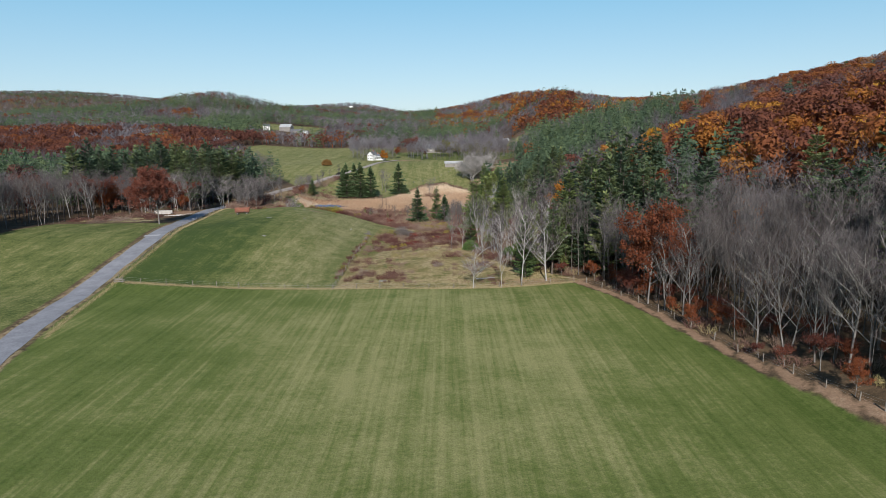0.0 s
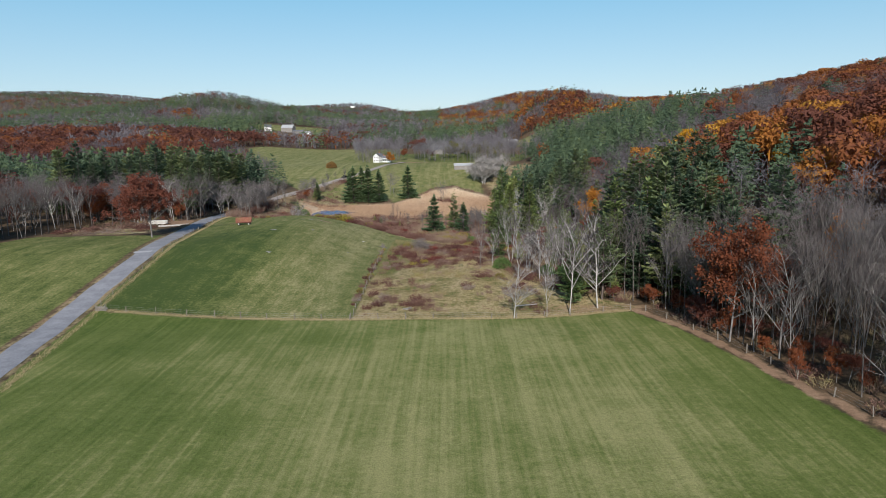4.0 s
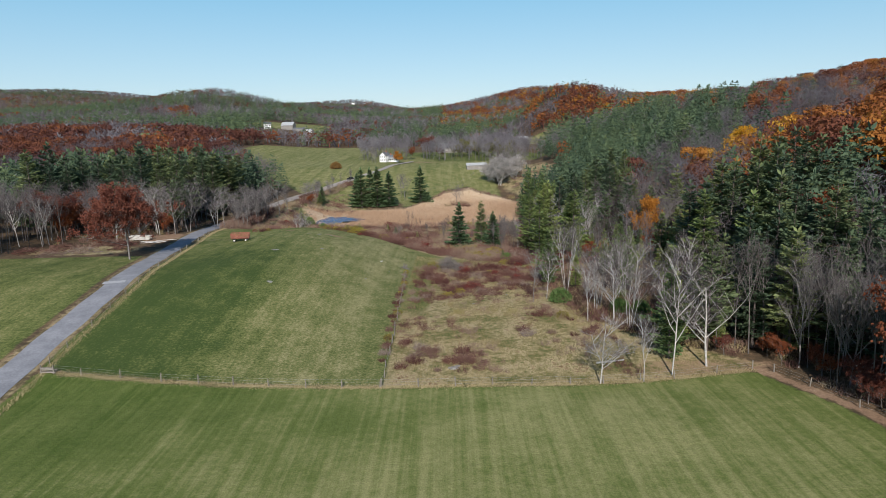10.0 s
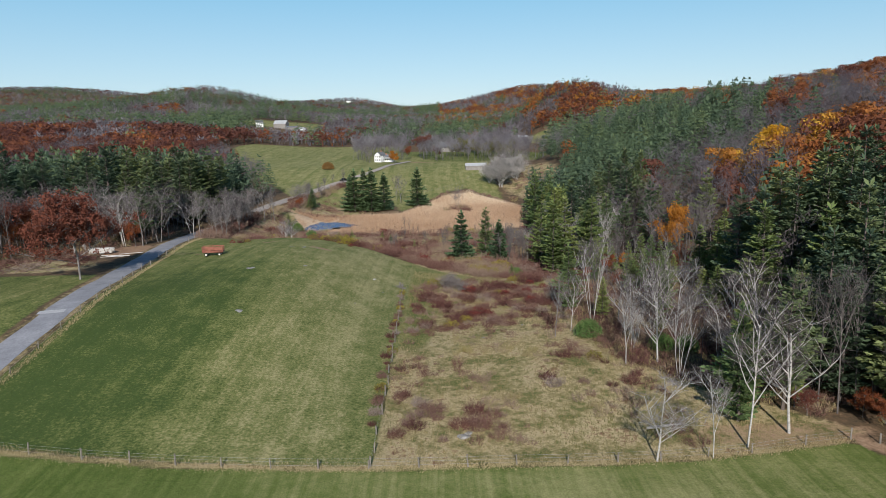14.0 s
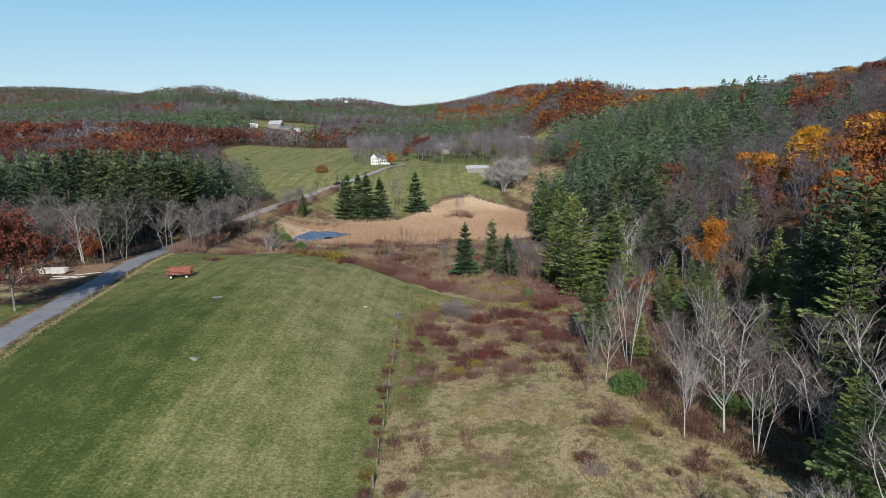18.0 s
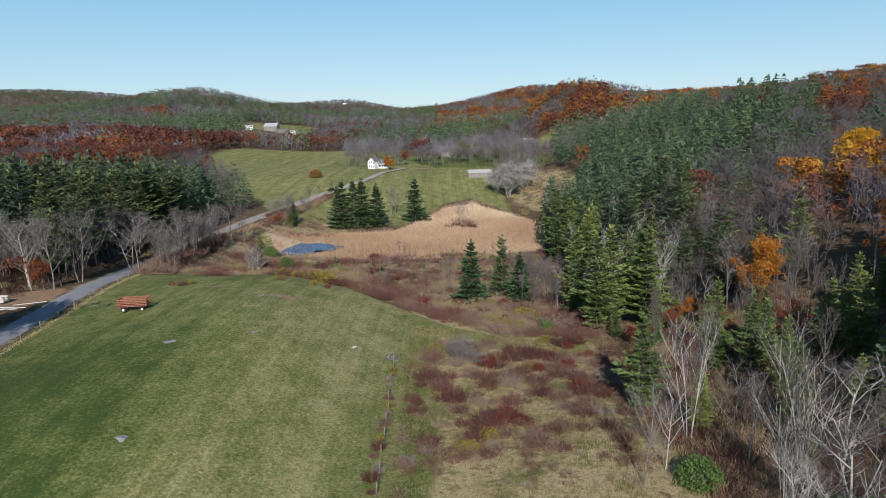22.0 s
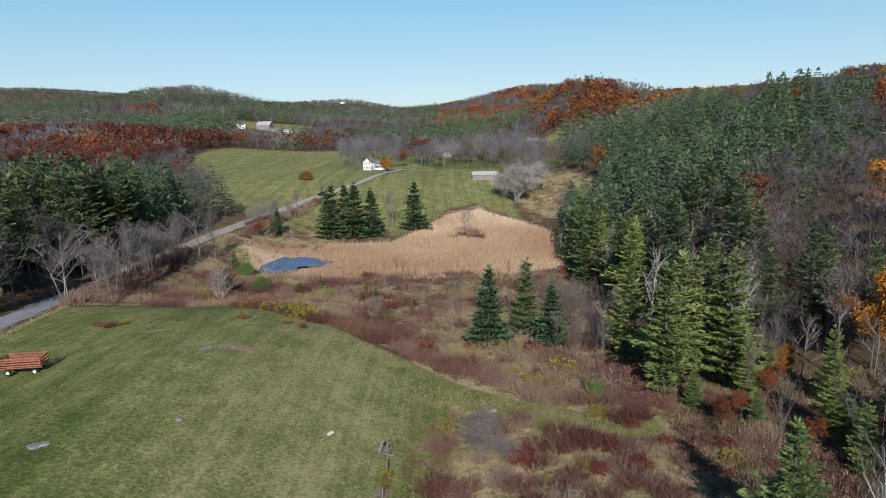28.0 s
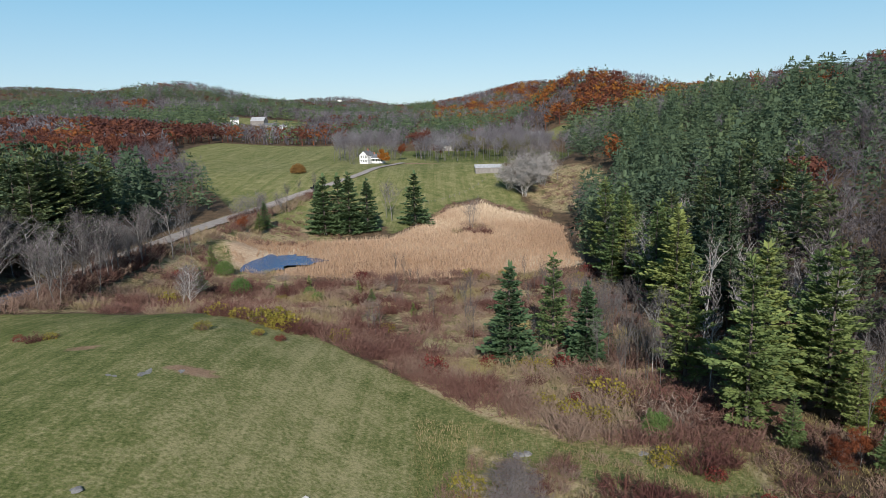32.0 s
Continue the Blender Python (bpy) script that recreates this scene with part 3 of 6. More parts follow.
def make_pine(seed, h=20.0, spread=4.2, low=0.14, tiers=20, arms=7, tufts=10, dense=1.0, plume=True, wide=1.0):
    """White pine: a straight trunk with whorls of plumed, level branches, gaps between the tiers."""
    rng = np.random.default_rng(seed)
    wood, leaf = Geo(), Geo()
    segs = 5
    lean = rng.normal(0, 0.012, 2)
    at = lambda z: np.array([lean[0] * z + 0.08 * math.sin(z * 0.5 + seed), lean[1] * z, z])
    for i in range(segs):
        z0, z1 = h * i / segs, h * (i + 1) / segs
        wood.tube(at(z0 - (0.5 if i == 0 else 0)), at(z1), 0.26 * (1 - z0 / h) + 0.03, 0.26 * (1 - z1 / h) + 0.02, 6)
    for k in range(tiers):
        u = (k + rng.uniform(-0.3, 0.3)) / tiers
        z = h * (low + (0.97 - low) * u)
        if plume:
            reach = spread * min(1.0, 1.32 * (1.03 - u) ** 0.85) * (0.62 + 0.38 * min(1, u * 4 + 0.3)) * rng.uniform(0.72, 1.14) + 0.25
        else:
            reach = spread * (1.0 - u) ** 0.95 + 0.25
        side = rng.uniform(0, math.tau)
        for j in range(arms):
            a = side + (j + rng.uniform(-0.35, 0.35)) / arms * math.tau
            L = reach * rng.uniform(0.6, 1.2)
            if rng.random() < 0.10:
                continue
            rise = (0.10 + 0.5 * u * u) if plume else -0.12 + 0.5 * u
            d = np.array([math.cos(a), math.sin(a), rise])
            zj = z + rng.normal(0, 0.3) * h * (0.97 - low) / tiers
            p0 = at(min(zj, 0.985 * h))
            if tufts >= 7 and L > 1.2:
                wood.sliver(p0, p0 + d * L * 0.85, 0.05, rng)
            for q in range(tufts):
                s = 0.2 + 0.8 * (q + rng.random()) / tufts
                fan = rng.uniform(-1, 1)
                off = np.array([-math.sin(a), math.cos(a), 0]) * fan * (0.44 * L * (1.15 - s) * min(1, 3 * s) + 0.15)
                p = p0 + d * L * s + off + np.array([0, 0, 0.08 * L * s * s]) + rng.normal(0, 0.035 * L + 0.02, 3) * (1, 1, 0.7)
                out = unit(np.array([math.cos(a + fan * 0.8 + rng.normal(0, 0.25)), math.sin(a + fan * 0.8 + rng.normal(0, 0.25)), 0.14 + rng.normal(0, 0.14)]))
                ln = (0.46 + 0.15 * L) * rng.uniform(0.7, 1.3) * dense
                wd = unit(np.cross(out, (rng.normal(0, 0.55), rng.normal(0, 0.55), 1))) * ln * rng.uniform(0.18, 0.32) * wide
                leaf.kite(p - out * ln * 0.3, out * ln, wd)
    top = at(h)
    for q in range(4):
        out = unit(np.array([rng.normal(0, 0.4), rng.normal(0, 0.4), 1.0]))
        leaf.kite(top - (0, 0, 0.7), out * 1.2, unit(np.cross(out, rng.normal(size=3))) * 0.22)
    return wood.arrays(), leaf.arrays()


def make_bare(seed, h=16.0, spread=4.5, leaves=0, leaf_size=0.4, stems=1, fine=2, fork=0.24, narrow=1.0, twigw=1.0, kids=(9, 6, 4)):
    """Leafless broadleaf: forked trunk, limbs and a haze of twigs; or the same under a crown of leaf clumps."""
    rng = np.random.default_rng(seed)
    wood, twig, leaf = Geo(), Geo(), Geo()
    tips = []

    def grow(p, d, length, r, level):
        n = 3 if level < 2 else 2
        pts = [p]
        for i in range(n):
            d = unit(d + rng.normal(0, 0.06 + 0.03 * level, 3) + np.array([0, 0, 0.06 + 0.03 * level]))
            q = pts[-1] + d * length / n
            if level < 3:
                wood.tube(pts[-1], q, r * (1 - 0.5 * i / n), r * (1 - 0.5 * (i + 1) / n), 5 if level == 0 else (4 if level == 1 else 3))
            pts.append(q)
        tips.append((pts[-1], d, level))
        if level >= 3:
            return
        for j in range(kids[level]):
            t = rng.uniform(0.25, 1.0) if level else rng.uniform(fork, 1.0)
            i = min(int(t * n), n - 1)
            base = pts[i] + (pts[i + 1] - pts[i]) * (t * n - i)
            a = rng.uniform(0, math.tau)
            side = np.array([math.cos(a), math.sin(a), 0.0])
            nd = unit(d * (0.55 if level else 0.75) + side * rng.uniform(0.8, 1.4) * narrow + np.array([0, 0, 0.15]))
            if level == 2:
                for _ in range(fine):
                    td = unit(nd + rng.normal(0, 0.45, 3) + np.array([0, 0, 0.15]))
                    b0 = base + nd * rng.uniform(0, 0.4)
                    b1 = b0 + td * length * rng.uniform(0.3, 0.65)
                    twig.sliver(b0, b1, 0.022 * twigw, rng)
                    tips.append((b1, td, 4))
                    twig.sliver(b0 + (b1 - b0) * 0.4, b0 + (b1 - b0) * 0.4 + unit(td + rng.normal(0, 0.6, 3)) * length * 0.4, 0.017 * twigw, rng)
            else:
                grow(base, nd, length * rng.uniform(0.42, 0.62) * (1.25 - 0.6 * t if level == 0 else 1.0), r * (0.5 if level == 0 else 0.45), level + 1)

    for s in range(stems):
        a = s / stems * math.tau + seed
        off = np.array([math.cos(a), math.sin(a), 0]) * (0.0 if stems == 1 else 0.35)
        lean = np.array([math.cos(a), math.sin(a), 0]) * (0.05 if stems == 1 else 0.22)
        grow(off + np.array([0, 0, -0.4]), unit(np.array([0, 0, 1.0]) + lean), h * rng.uniform(0.72, 0.82), 0.0115 * h / math.sqrt(stems), 0)
    v = np.array([p for p, _, _ in tips])
    if len(v):
        sc = h / v[:, 2].max()
        rr = np.percentile(np.hypot(v[:, 0], v[:, 1]), 90)
        for g in (wood, twig):
            for i, p in enumerate(g.v):
                g.v[i] = np.array([p[0] * spread / rr, p[1] * spread / rr, p[2] * sc])
        tips = [(np.array([p[0] * spread / rr, p[1] * spread / rr, p[2] * sc]), d, k) for p, d, k in tips]
    if leaves:
        ends = [p for p, _, k in tips if k >= 2 and p[2] > 0.28 * h]
        for i in range(leaves):
            c = ends[rng.integers(len(ends))] + rng.normal(0, 0.34, 3)
            out = unit(rng.normal(size=3) + np.array([0, -0.2, 0.3]))
            ln = leaf_size * rng.uniform(0.6, 1.3)
            leaf.kite(c, out * ln, unit(np.cross(out, rng.normal(size=3))) * ln * 0.42)
    return wood.arrays(), twig.arrays(), leaf.arrays()


def tri_mesh(name, arr, mat):
    return fast_mesh(name, arr[0], arr[1], mat)


class Kind:
    """A kind of tree or shrub: some shapes of it, set out as things with parts."""
    def __init__(self, name, shapes, parts, category, label, group):
        self.meshes = [[(pn, tri_mesh(pn, arr, mat)) for (pn, mat), arr in zip(parts, s) if len(arr[1])] for s in shapes]
        self.name, self.label, self.category, self.group, self.made = name, label, category, group, {}

    def plant(self, x, y, scale=1.0, turn=0.0, pick=0, tall=1.0, label="", sink=0.0):
        pick %= len(self.meshes)
        m = Matrix.LocRotScale((x, y, H(x, y) - sink), Euler((0, 0, turn)), (scale, scale, scale * tall))
        if pick not in self.made:
            ms = self.meshes[pick]
            if len(ms) == 1:
                ob = new(self.name, ms[0][1])
            else:
                ob = new(self.name)
                for pn, me in ms:
                    part(pn, me, ob, kind="stuff" if pn == "branchwork" else "")
            tagged(ob, self.label, self.category, self.group)
            ob.matrix_basis = m
            self.made[pick] = ob
        else:
            src = self.made[pick]
            keep, src.scale = src.scale.copy(), (1, 1, 1)
            ob = copy_thing(src, m)
            src.scale = keep
            tagged(ob, self.label, self.category, self.group)
        if label:
            ob["label"] = label
        return ob


WP = (("trunk", M_darkbark), ("crown", M_needles))
BT = (("trunk", M_bark), ("crown", M_twigs))
pine = Kind("white_pine", [make_pine(s, 20, 3.8, low=(0.12, 0.3, 0.2, 0.4)[s % 4], tiers=(15, 12, 14, 11)[s % 4], arms=7, tufts=52, dense=0.72) for s in range(6)], WP, "pine tree", "tall dark green white pine with tiered feathery branches", "pines of the valley woods")
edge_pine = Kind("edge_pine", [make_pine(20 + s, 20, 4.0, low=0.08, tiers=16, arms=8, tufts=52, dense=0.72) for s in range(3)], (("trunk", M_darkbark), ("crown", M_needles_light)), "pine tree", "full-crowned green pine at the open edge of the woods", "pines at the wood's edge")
spruce = Kind("spruce", [make_pine(40 + s, 12, 3.5, low=0.06, tiers=16, arms=10, tufts=34, dense=0.78, wide=1.1, plume=False) for s in range(2)], (("trunk", M_darkbark), ("crown", M_spruce)), "spruce tree", "dense conical green spruce standing among brown shrubs", "spruces by the marsh")
bare_tree = Kind("bare_tree", [make_bare(60 + s, 16, (4.2, 3.2, 4.8, 3.8)[s % 4], stems=(1, 1, 2, 1)[s % 4], narrow=0.72, fine=2, twigw=0.8) for s in range(7)], BT, "bare tree", "leafless grey broadleaf tree with a haze of fine twigs", "bare trees of the valley")
pole_tree = Kind("bare_pole_tree", [make_bare(90 + s, 17, 2.3, fork=0.5, fine=1, narrow=0.7) for s in range(4)], (("trunk", M_polebark), ("crown", M_twigs)), "bare tree", "slender leafless tree with a tall bare grey trunk", "slender trees of the woods")
birch = Kind("birch_clump", [make_bare(120 + s, 13, 3.4, stems=4, fork=0.35, narrow=0.7, kids=(5, 4, 3)) for s in range(2)], (("trunk", M_palebark), ("crown", M_twigs)), "birch", "clump of pale leafless birches with white stems", "birches at the meadow edge")
pale_tree = Kind("pale_bare_tree", [make_bare(130 + s, 15, (5.0, 3.6, 5.6)[s], stems=(1, 1, 2)[s], kids=((10, 7, 4), (9, 6, 4), (7, 6, 4))[s], fine=3, fork=0.3) for s in range(3)], (("trunk", M_palebark), ("crown", M_twigs)), "bare tree", "pale-barked leafless tree at the edge of the field", "pale trees by the fence")


def leafy(name, mat, seeds, h, spread, label, group, leaves=7500, size=0.33):
    return Kind(name, [make_bare(s, h, spread, leaves=leaves, leaf_size=size, fine=1) for s in seeds], (("trunk", M_bark), ("branchwork", M_twigs), ("crown", mat)), "autumn tree", label, group)


rust_oak = leafy("rust_oak", M_rust, (200, 201, 202), 16, 5.4, "oak with rust-orange autumn leaves", "autumn oaks")
maroon_oak = leafy("maroon_oak", M_maroon, (210, 211), 16, 7.0, "broad oak with dull maroon-brown leaves", "autumn oaks", 8500)
road_oak = Kind("road_oak", [make_bare(215, 16.5, 8.4, leaves=17000, leaf_size=0.36, fine=1, fork=0.16, kids=(13, 8, 4))], (("trunk", M_bark), ("branchwork", M_twigs), ("crown", M_maroon)), "oak tree", "great round maroon-leaved oak shading the road", "autumn oaks")
orange_maple = leafy("orange_maple", M_orange, (220, 221), 14, 4.0, "maple with bright orange autumn leaves", "autumn maples", 8000)
yellow_maple = leafy("yellow_maple", M_yellow, (230, 231), 14, 5.0, "maple glowing with golden yellow leaves", "autumn maples", 8000)


def make_shrub(seed, h, spread, twigs=130, leaves=0, size=0.2, w=0.03):
    rng = np.random.default_rng(seed)
    twig, leaf = Geo(), Geo()
    for i in range(twigs):
        a, r = rng.uniform(0, math.tau), spread * math.sqrt(rng.random()) * 0.55
        p = np.array([r * math.cos(a), r * math.sin(a), -0.1])
        d = unit(np.array([math.cos(a) * rng.uniform(0, 1.1), math.sin(a) * rng.uniform(0, 1.1), 1.0]) + rng.normal(0, 0.3, 3))
        L = h * rng.uniform(0.5, 1.1) * (1 - 0.35 * r / spread)
        q = p + d * L
        twig.sliver(p, q, w, rng)
        for _ in range(3):
            t = rng.uniform(0.3, 0.95)
            twig.sliver(p + d * L * t, p + d * L * t + unit(d + rng.normal(0, 0.9, 3)) * L * rng.uniform(0.2, 0.45), w * 0.8, rng)
    for i in range(leaves):
        a, e, r = rng.uniform(0, math.tau), rng.uniform(0, 1), rng.uniform(0.6, 1.05)
        c = np.array([spread * r * math.cos(a) * math.sqrt(1 - e * e), spread * r * math.sin(a) * math.sqrt(1 - e * e), h * (0.08 + 0.85 * e * r)])
        out = unit(rng.normal(size=3) + np.array([0, -0.2, 0.4]))
        leaf.kite(c, out * size, unit(np.cross(out, rng.normal(size=3))) * size * 0.42)
    return twig.arrays(), leaf.arrays()


SP = lambda leafmat: (("branchwork", M_shrub), ("foliage", leafmat))
brown_shrub = Kind("brown_shrub", [make_shrub(300 + s, 1.7, 1.7, 150) for s in range(5)], SP(M_shrub), "shrub", "leafless reddish-brown shrub in rough grass", "shrubs of the meadow")
red_shrub = Kind("red_shrub", [make_shrub(310 + s, 1.5, 1.4, 60, 220, 0.24) for s in range(2)], SP(M_redshrub), "shrub", "low shrub with crimson autumn leaves", "coloured shrubs")
yellow_shrub = Kind("yellow_shrub", [make_shrub(320 + s, 1.5, 1.6, 70, 240, 0.24) for s in range(2)], SP(M_yellowshrub), "shrub", "low shrub with yellow-green leaves", "coloured shrubs")
green_shrub = Kind("green_shrub", [make_shrub(330 + s, 3.0, 2.3, 60, 2600, 0.22) for s in range(2)], SP(M_greenbush), "shrub", "rounded dense green evergreen shrub", "evergreen shrubs")
field_bush = Kind("field_bush", [make_shrub(336, 5.2, 4.1, 40, 2600, 0.42)], (("branchwork", M_shrub), ("foliage", M_fieldbush)), "bush", "lone round brown-orange bush in the green pasture", "field bushes")
great_tree = Kind("great_pale_tree", [make_bare(150, 20, 7.6, stems=3, kids=(13, 9, 5), fine=3, fork=0.16, twigw=2.4, narrow=0.9)[:2]], (("trunk", M_palebark), ("crown", M_paletwigs)), "bare tree", "great wide pale grey leafless tree on the bank above the reeds", "great pale trees")
snag = Kind("bleached_snag", [make_bare(140 + s, 14, 2.2, fork=0.3, fine=1, narrow=1.1, kids=(11, 5, 2)) for s in range(3)], (("trunk", M_palebark), ("crown", M_paletwigs)), "bare tree", "bleached leafless tree, pale against dark pines", "pale trees among the pines")
grey_shrub = Kind("grey_shrub", [make_bare(340 + s, 3.6, 2.2, stems=5, fork=0.15, fine=2, narrow=1.2, twigw=0.7)[:2] for s in range(2)], (("branchwork", M_bark), ("crown", M_greytwigs)), "shrub", "tangled pale grey leafless shrub", "grey shrubs")


def crowd(name, shapes, xs, ys, scale, mat, tint, label, category, lift=0.0, tall=None, seed=5):
    """One object of many plants too many to count, each a turned and scaled copy of one of the shapes."""
    rng = np.random.default_rng(seed)
    xs, ys = np.asarray(xs, float), np.asarray(ys, float)
    if not len(xs):
        return
    zs = height(xs, ys) + lift
    V, F, T, base = [], [], [], 0
    which = rng.integers(len(shapes), size=len(xs))
    turn = rng.uniform(0, math.tau, len(xs))
    for k, (v, f) in enumerate(shapes):
        idx = np.nonzero(which == k)[0]
        if not len(idx):
            continue
        c, s, sc = np.cos(turn[idx])[:, None], np.sin(turn[idx])[:, None], scale[idx][:, None]
        st = sc if tall is None else sc * tall[idx][:, None]
        X = (v[None, :, 0] * c - v[None, :, 1] * s) * sc + xs[idx][:, None]
        Y = (v[None, :, 0] * s + v[None, :, 1] * c) * sc + ys[idx][:, None]
        Z = v[None, :, 2] * st + zs[idx][:, None]
        V.append(np.stack([X, Y, Z], -1).reshape(-1, 3))
        F.append((f[None] + (base + np.arange(len(idx)) * len(v))[:, None, None]).reshape(-1, 3))
        T.append(np.repeat(tint[idx], len(v)))
        base += len(idx) * len(v)
    me = fast_mesh(name, np.concatenate(V), np.concatenate(F), mat, np.concatenate(T))
    return tagged(new(name, me), label, category, kind="stuff")


def joined(*arrs):
    v, f, o = [], [], 0
    for a, b_ in arrs:
        if len(a):
            v.append(a)
            f.append(b_ + o)
            o += len(a)
    return np.concatenate(v), np.concatenate(f)


def far_bare(seed, n=34):
    """A far leafless tree: pale stems under a rounded haze of twig clumps."""
    rng = np.random.default_rng(seed)
    g = Geo()
    for i in range(4):
        g.sliver((rng.normal(0, 0.7), rng.normal(0, 0.7), 0), (rng.normal(0, 1.4), rng.normal(0, 1.4), rng.uniform(11, 15)), 0.2, rng)
    for i in range(n):
        a, e = rng.uniform(0, math.tau), rng.uniform(0.3, 0.92)
        p = np.array([math.cos(a), math.sin(a), 0]) * rng.uniform(0.3, 3.0) * math.sin(math.pi * (0.15 + 0.8 * e)) + (0, 0, 14 * e)
        up = unit(np.array([math.cos(a) * 0.7, math.sin(a) * 0.7, 1.2]) + rng.normal(0, 0.3, 3)) * rng.uniform(1.4, 3.0)
        g.sliver(p, p + up, 0.42, rng)
    return g.arrays()


def far_leafy(seed, n=40, size=1.0):
    """A leafy tree seen from far off: uneven lobes thick with small sprays of leaves."""
    rng = np.random.default_rng(seed)
    g = Geo()
    g.sliver((0, 0, 0), (0, 0, 10), 0.3, rng)
    lobes = [(np.array([rng.normal(0, 1.9), rng.normal(0, 1.9), rng.uniform(5.0, 11.0)]), rng.uniform(1.3, 2.5)) for _ in range(8)]
    for i in range(n):
        c, rad = lobes[i % 8]
        face = unit(rng.normal(size=3) + np.array([0, 0, 0.35]))
        p = c + face * rad * rng.uniform(0.7, 1.12) * (1, 1, 0.85)
        along = unit(np.cross(unit(face + rng.normal(0, 0.3, 3)), rng.normal(size=3))) * rng.uniform(1.2, 2.2) * size
        side = unit(np.cross(face + rng.normal(0, 0.3, 3), along)) * rng.uniform(0.45, 0.8) * size
        o = len(g.v)
        g.v += [p - along / 2 - side, p - along / 2 + side, p + along / 2]
        g.f.append((o, o + 1, o + 2))
    return g.arrays()


def clump_pine(seed, tiers, arms, per, h=20.0, spread=4.3, size=1.0):
    """A pine of the slopes: shelves of needle clumps standing out round a hidden stem, with gaps between."""
    rng = np.random.default_rng(seed)
    g = Geo()
    low = 0.12 + 0.14 * rng.random()
    for k in range(tiers):
        u = (k + rng.uniform(-0.2, 0.2)) / tiers
        z = h * (low + (0.98 - low) * u)
        reach = spread * min(1.0, 1.36 * (1.02 - u) ** 0.85) * rng.uniform(0.75, 1.12) + 0.35
        side = rng.uniform(0, math.tau)
        for j in range(arms):
            a = side + (j + rng.uniform(-0.3, 0.3)) / arms * math.tau
            L = reach * rng.uniform(0.6, 1.15)
            way = np.array([math.cos(a), math.sin(a), 0.0])
            c = way * L * 0.6 + (0, 0, z + 0.12 * L)
            for q in range(per):
                face = unit(way * 0.55 + rng.normal(0, 0.55, 3) + (0, 0, 0.6))
                p = c + face * (0.46 * L, 0.46 * L, 0.24 * L) + rng.normal(0, 0.06 * L, 3)
                along = unit(np.cross(face, rng.normal(size=3)) * (1, 1, 0.5) + way * 0.5) * (0.8 + 0.3 * L) * rng.uniform(0.7, 1.25) * size
                g.sliver(p - along * 0.5, p + along * 0.5, rng.uniform(0.2, 0.34) * np.linalg.norm(along), rng)
    for q in range(2):
        out = unit(np.array([rng.normal(0, 0.3), rng.normal(0, 0.3), 1.0])) * 2.2
        g.kite(np.array([0, 0, h - 1.9]), out, unit(np.cross(out, rng.normal(size=3))) * 0.45)
    return g.arrays()


# ---- woods: where they grow and of what ----
def value_noise(x, y, size, seed):
    rng = np.random.default_rng(seed)
    g = rng.random((64, 64))
    u, v = x / size, y / size
    i, j = np.floor(u).astype(int), np.floor(v).astype(int)
    a, b_ = u - i, v - j
    a, b_ = a * a * (3 - 2 * a), b_ * b_ * (3 - 2 * b_)
    i0, j0, i1, j1 = i % 64, j % 64, (i + 1) % 64, (j + 1) % 64
    return (g[i0, j0] * (1 - a) + g[i1, j0] * a) * (1 - b_) + (g[i0, j1] * (1 - a) + g[i1, j1] * a) * b_


def jittered(x0, x1, y0, y1, step, seed):
    rng = np.random.default_rng(seed)
    X, Y = np.meshgrid(np.arange(x0, x1, step), np.arange(y0, y1, step))
    X = X + rng.uniform(-0.48, 0.48, X.shape) * step
    Y = Y + rng.uniform(-0.48, 0.48, Y.shape) * step
    return X.ravel(), Y.ravel()


def wooded(x, y):
    z = zones(x, y)
    open_land = np.maximum.reduce([z["mown"], z["pasture"], z["reed"], z["dry"] * 1.3, z["bare"]])
    side = (x > woods_east(y)) | (x < woods_west(y)) | (y > 715)
    farm_view = np.hypot((x + 190) / 50, (y - 892) / 76) < 1
    return side & (open_land < 0.3) & (road_gap(x, y) > 4.5) & ~farm_view


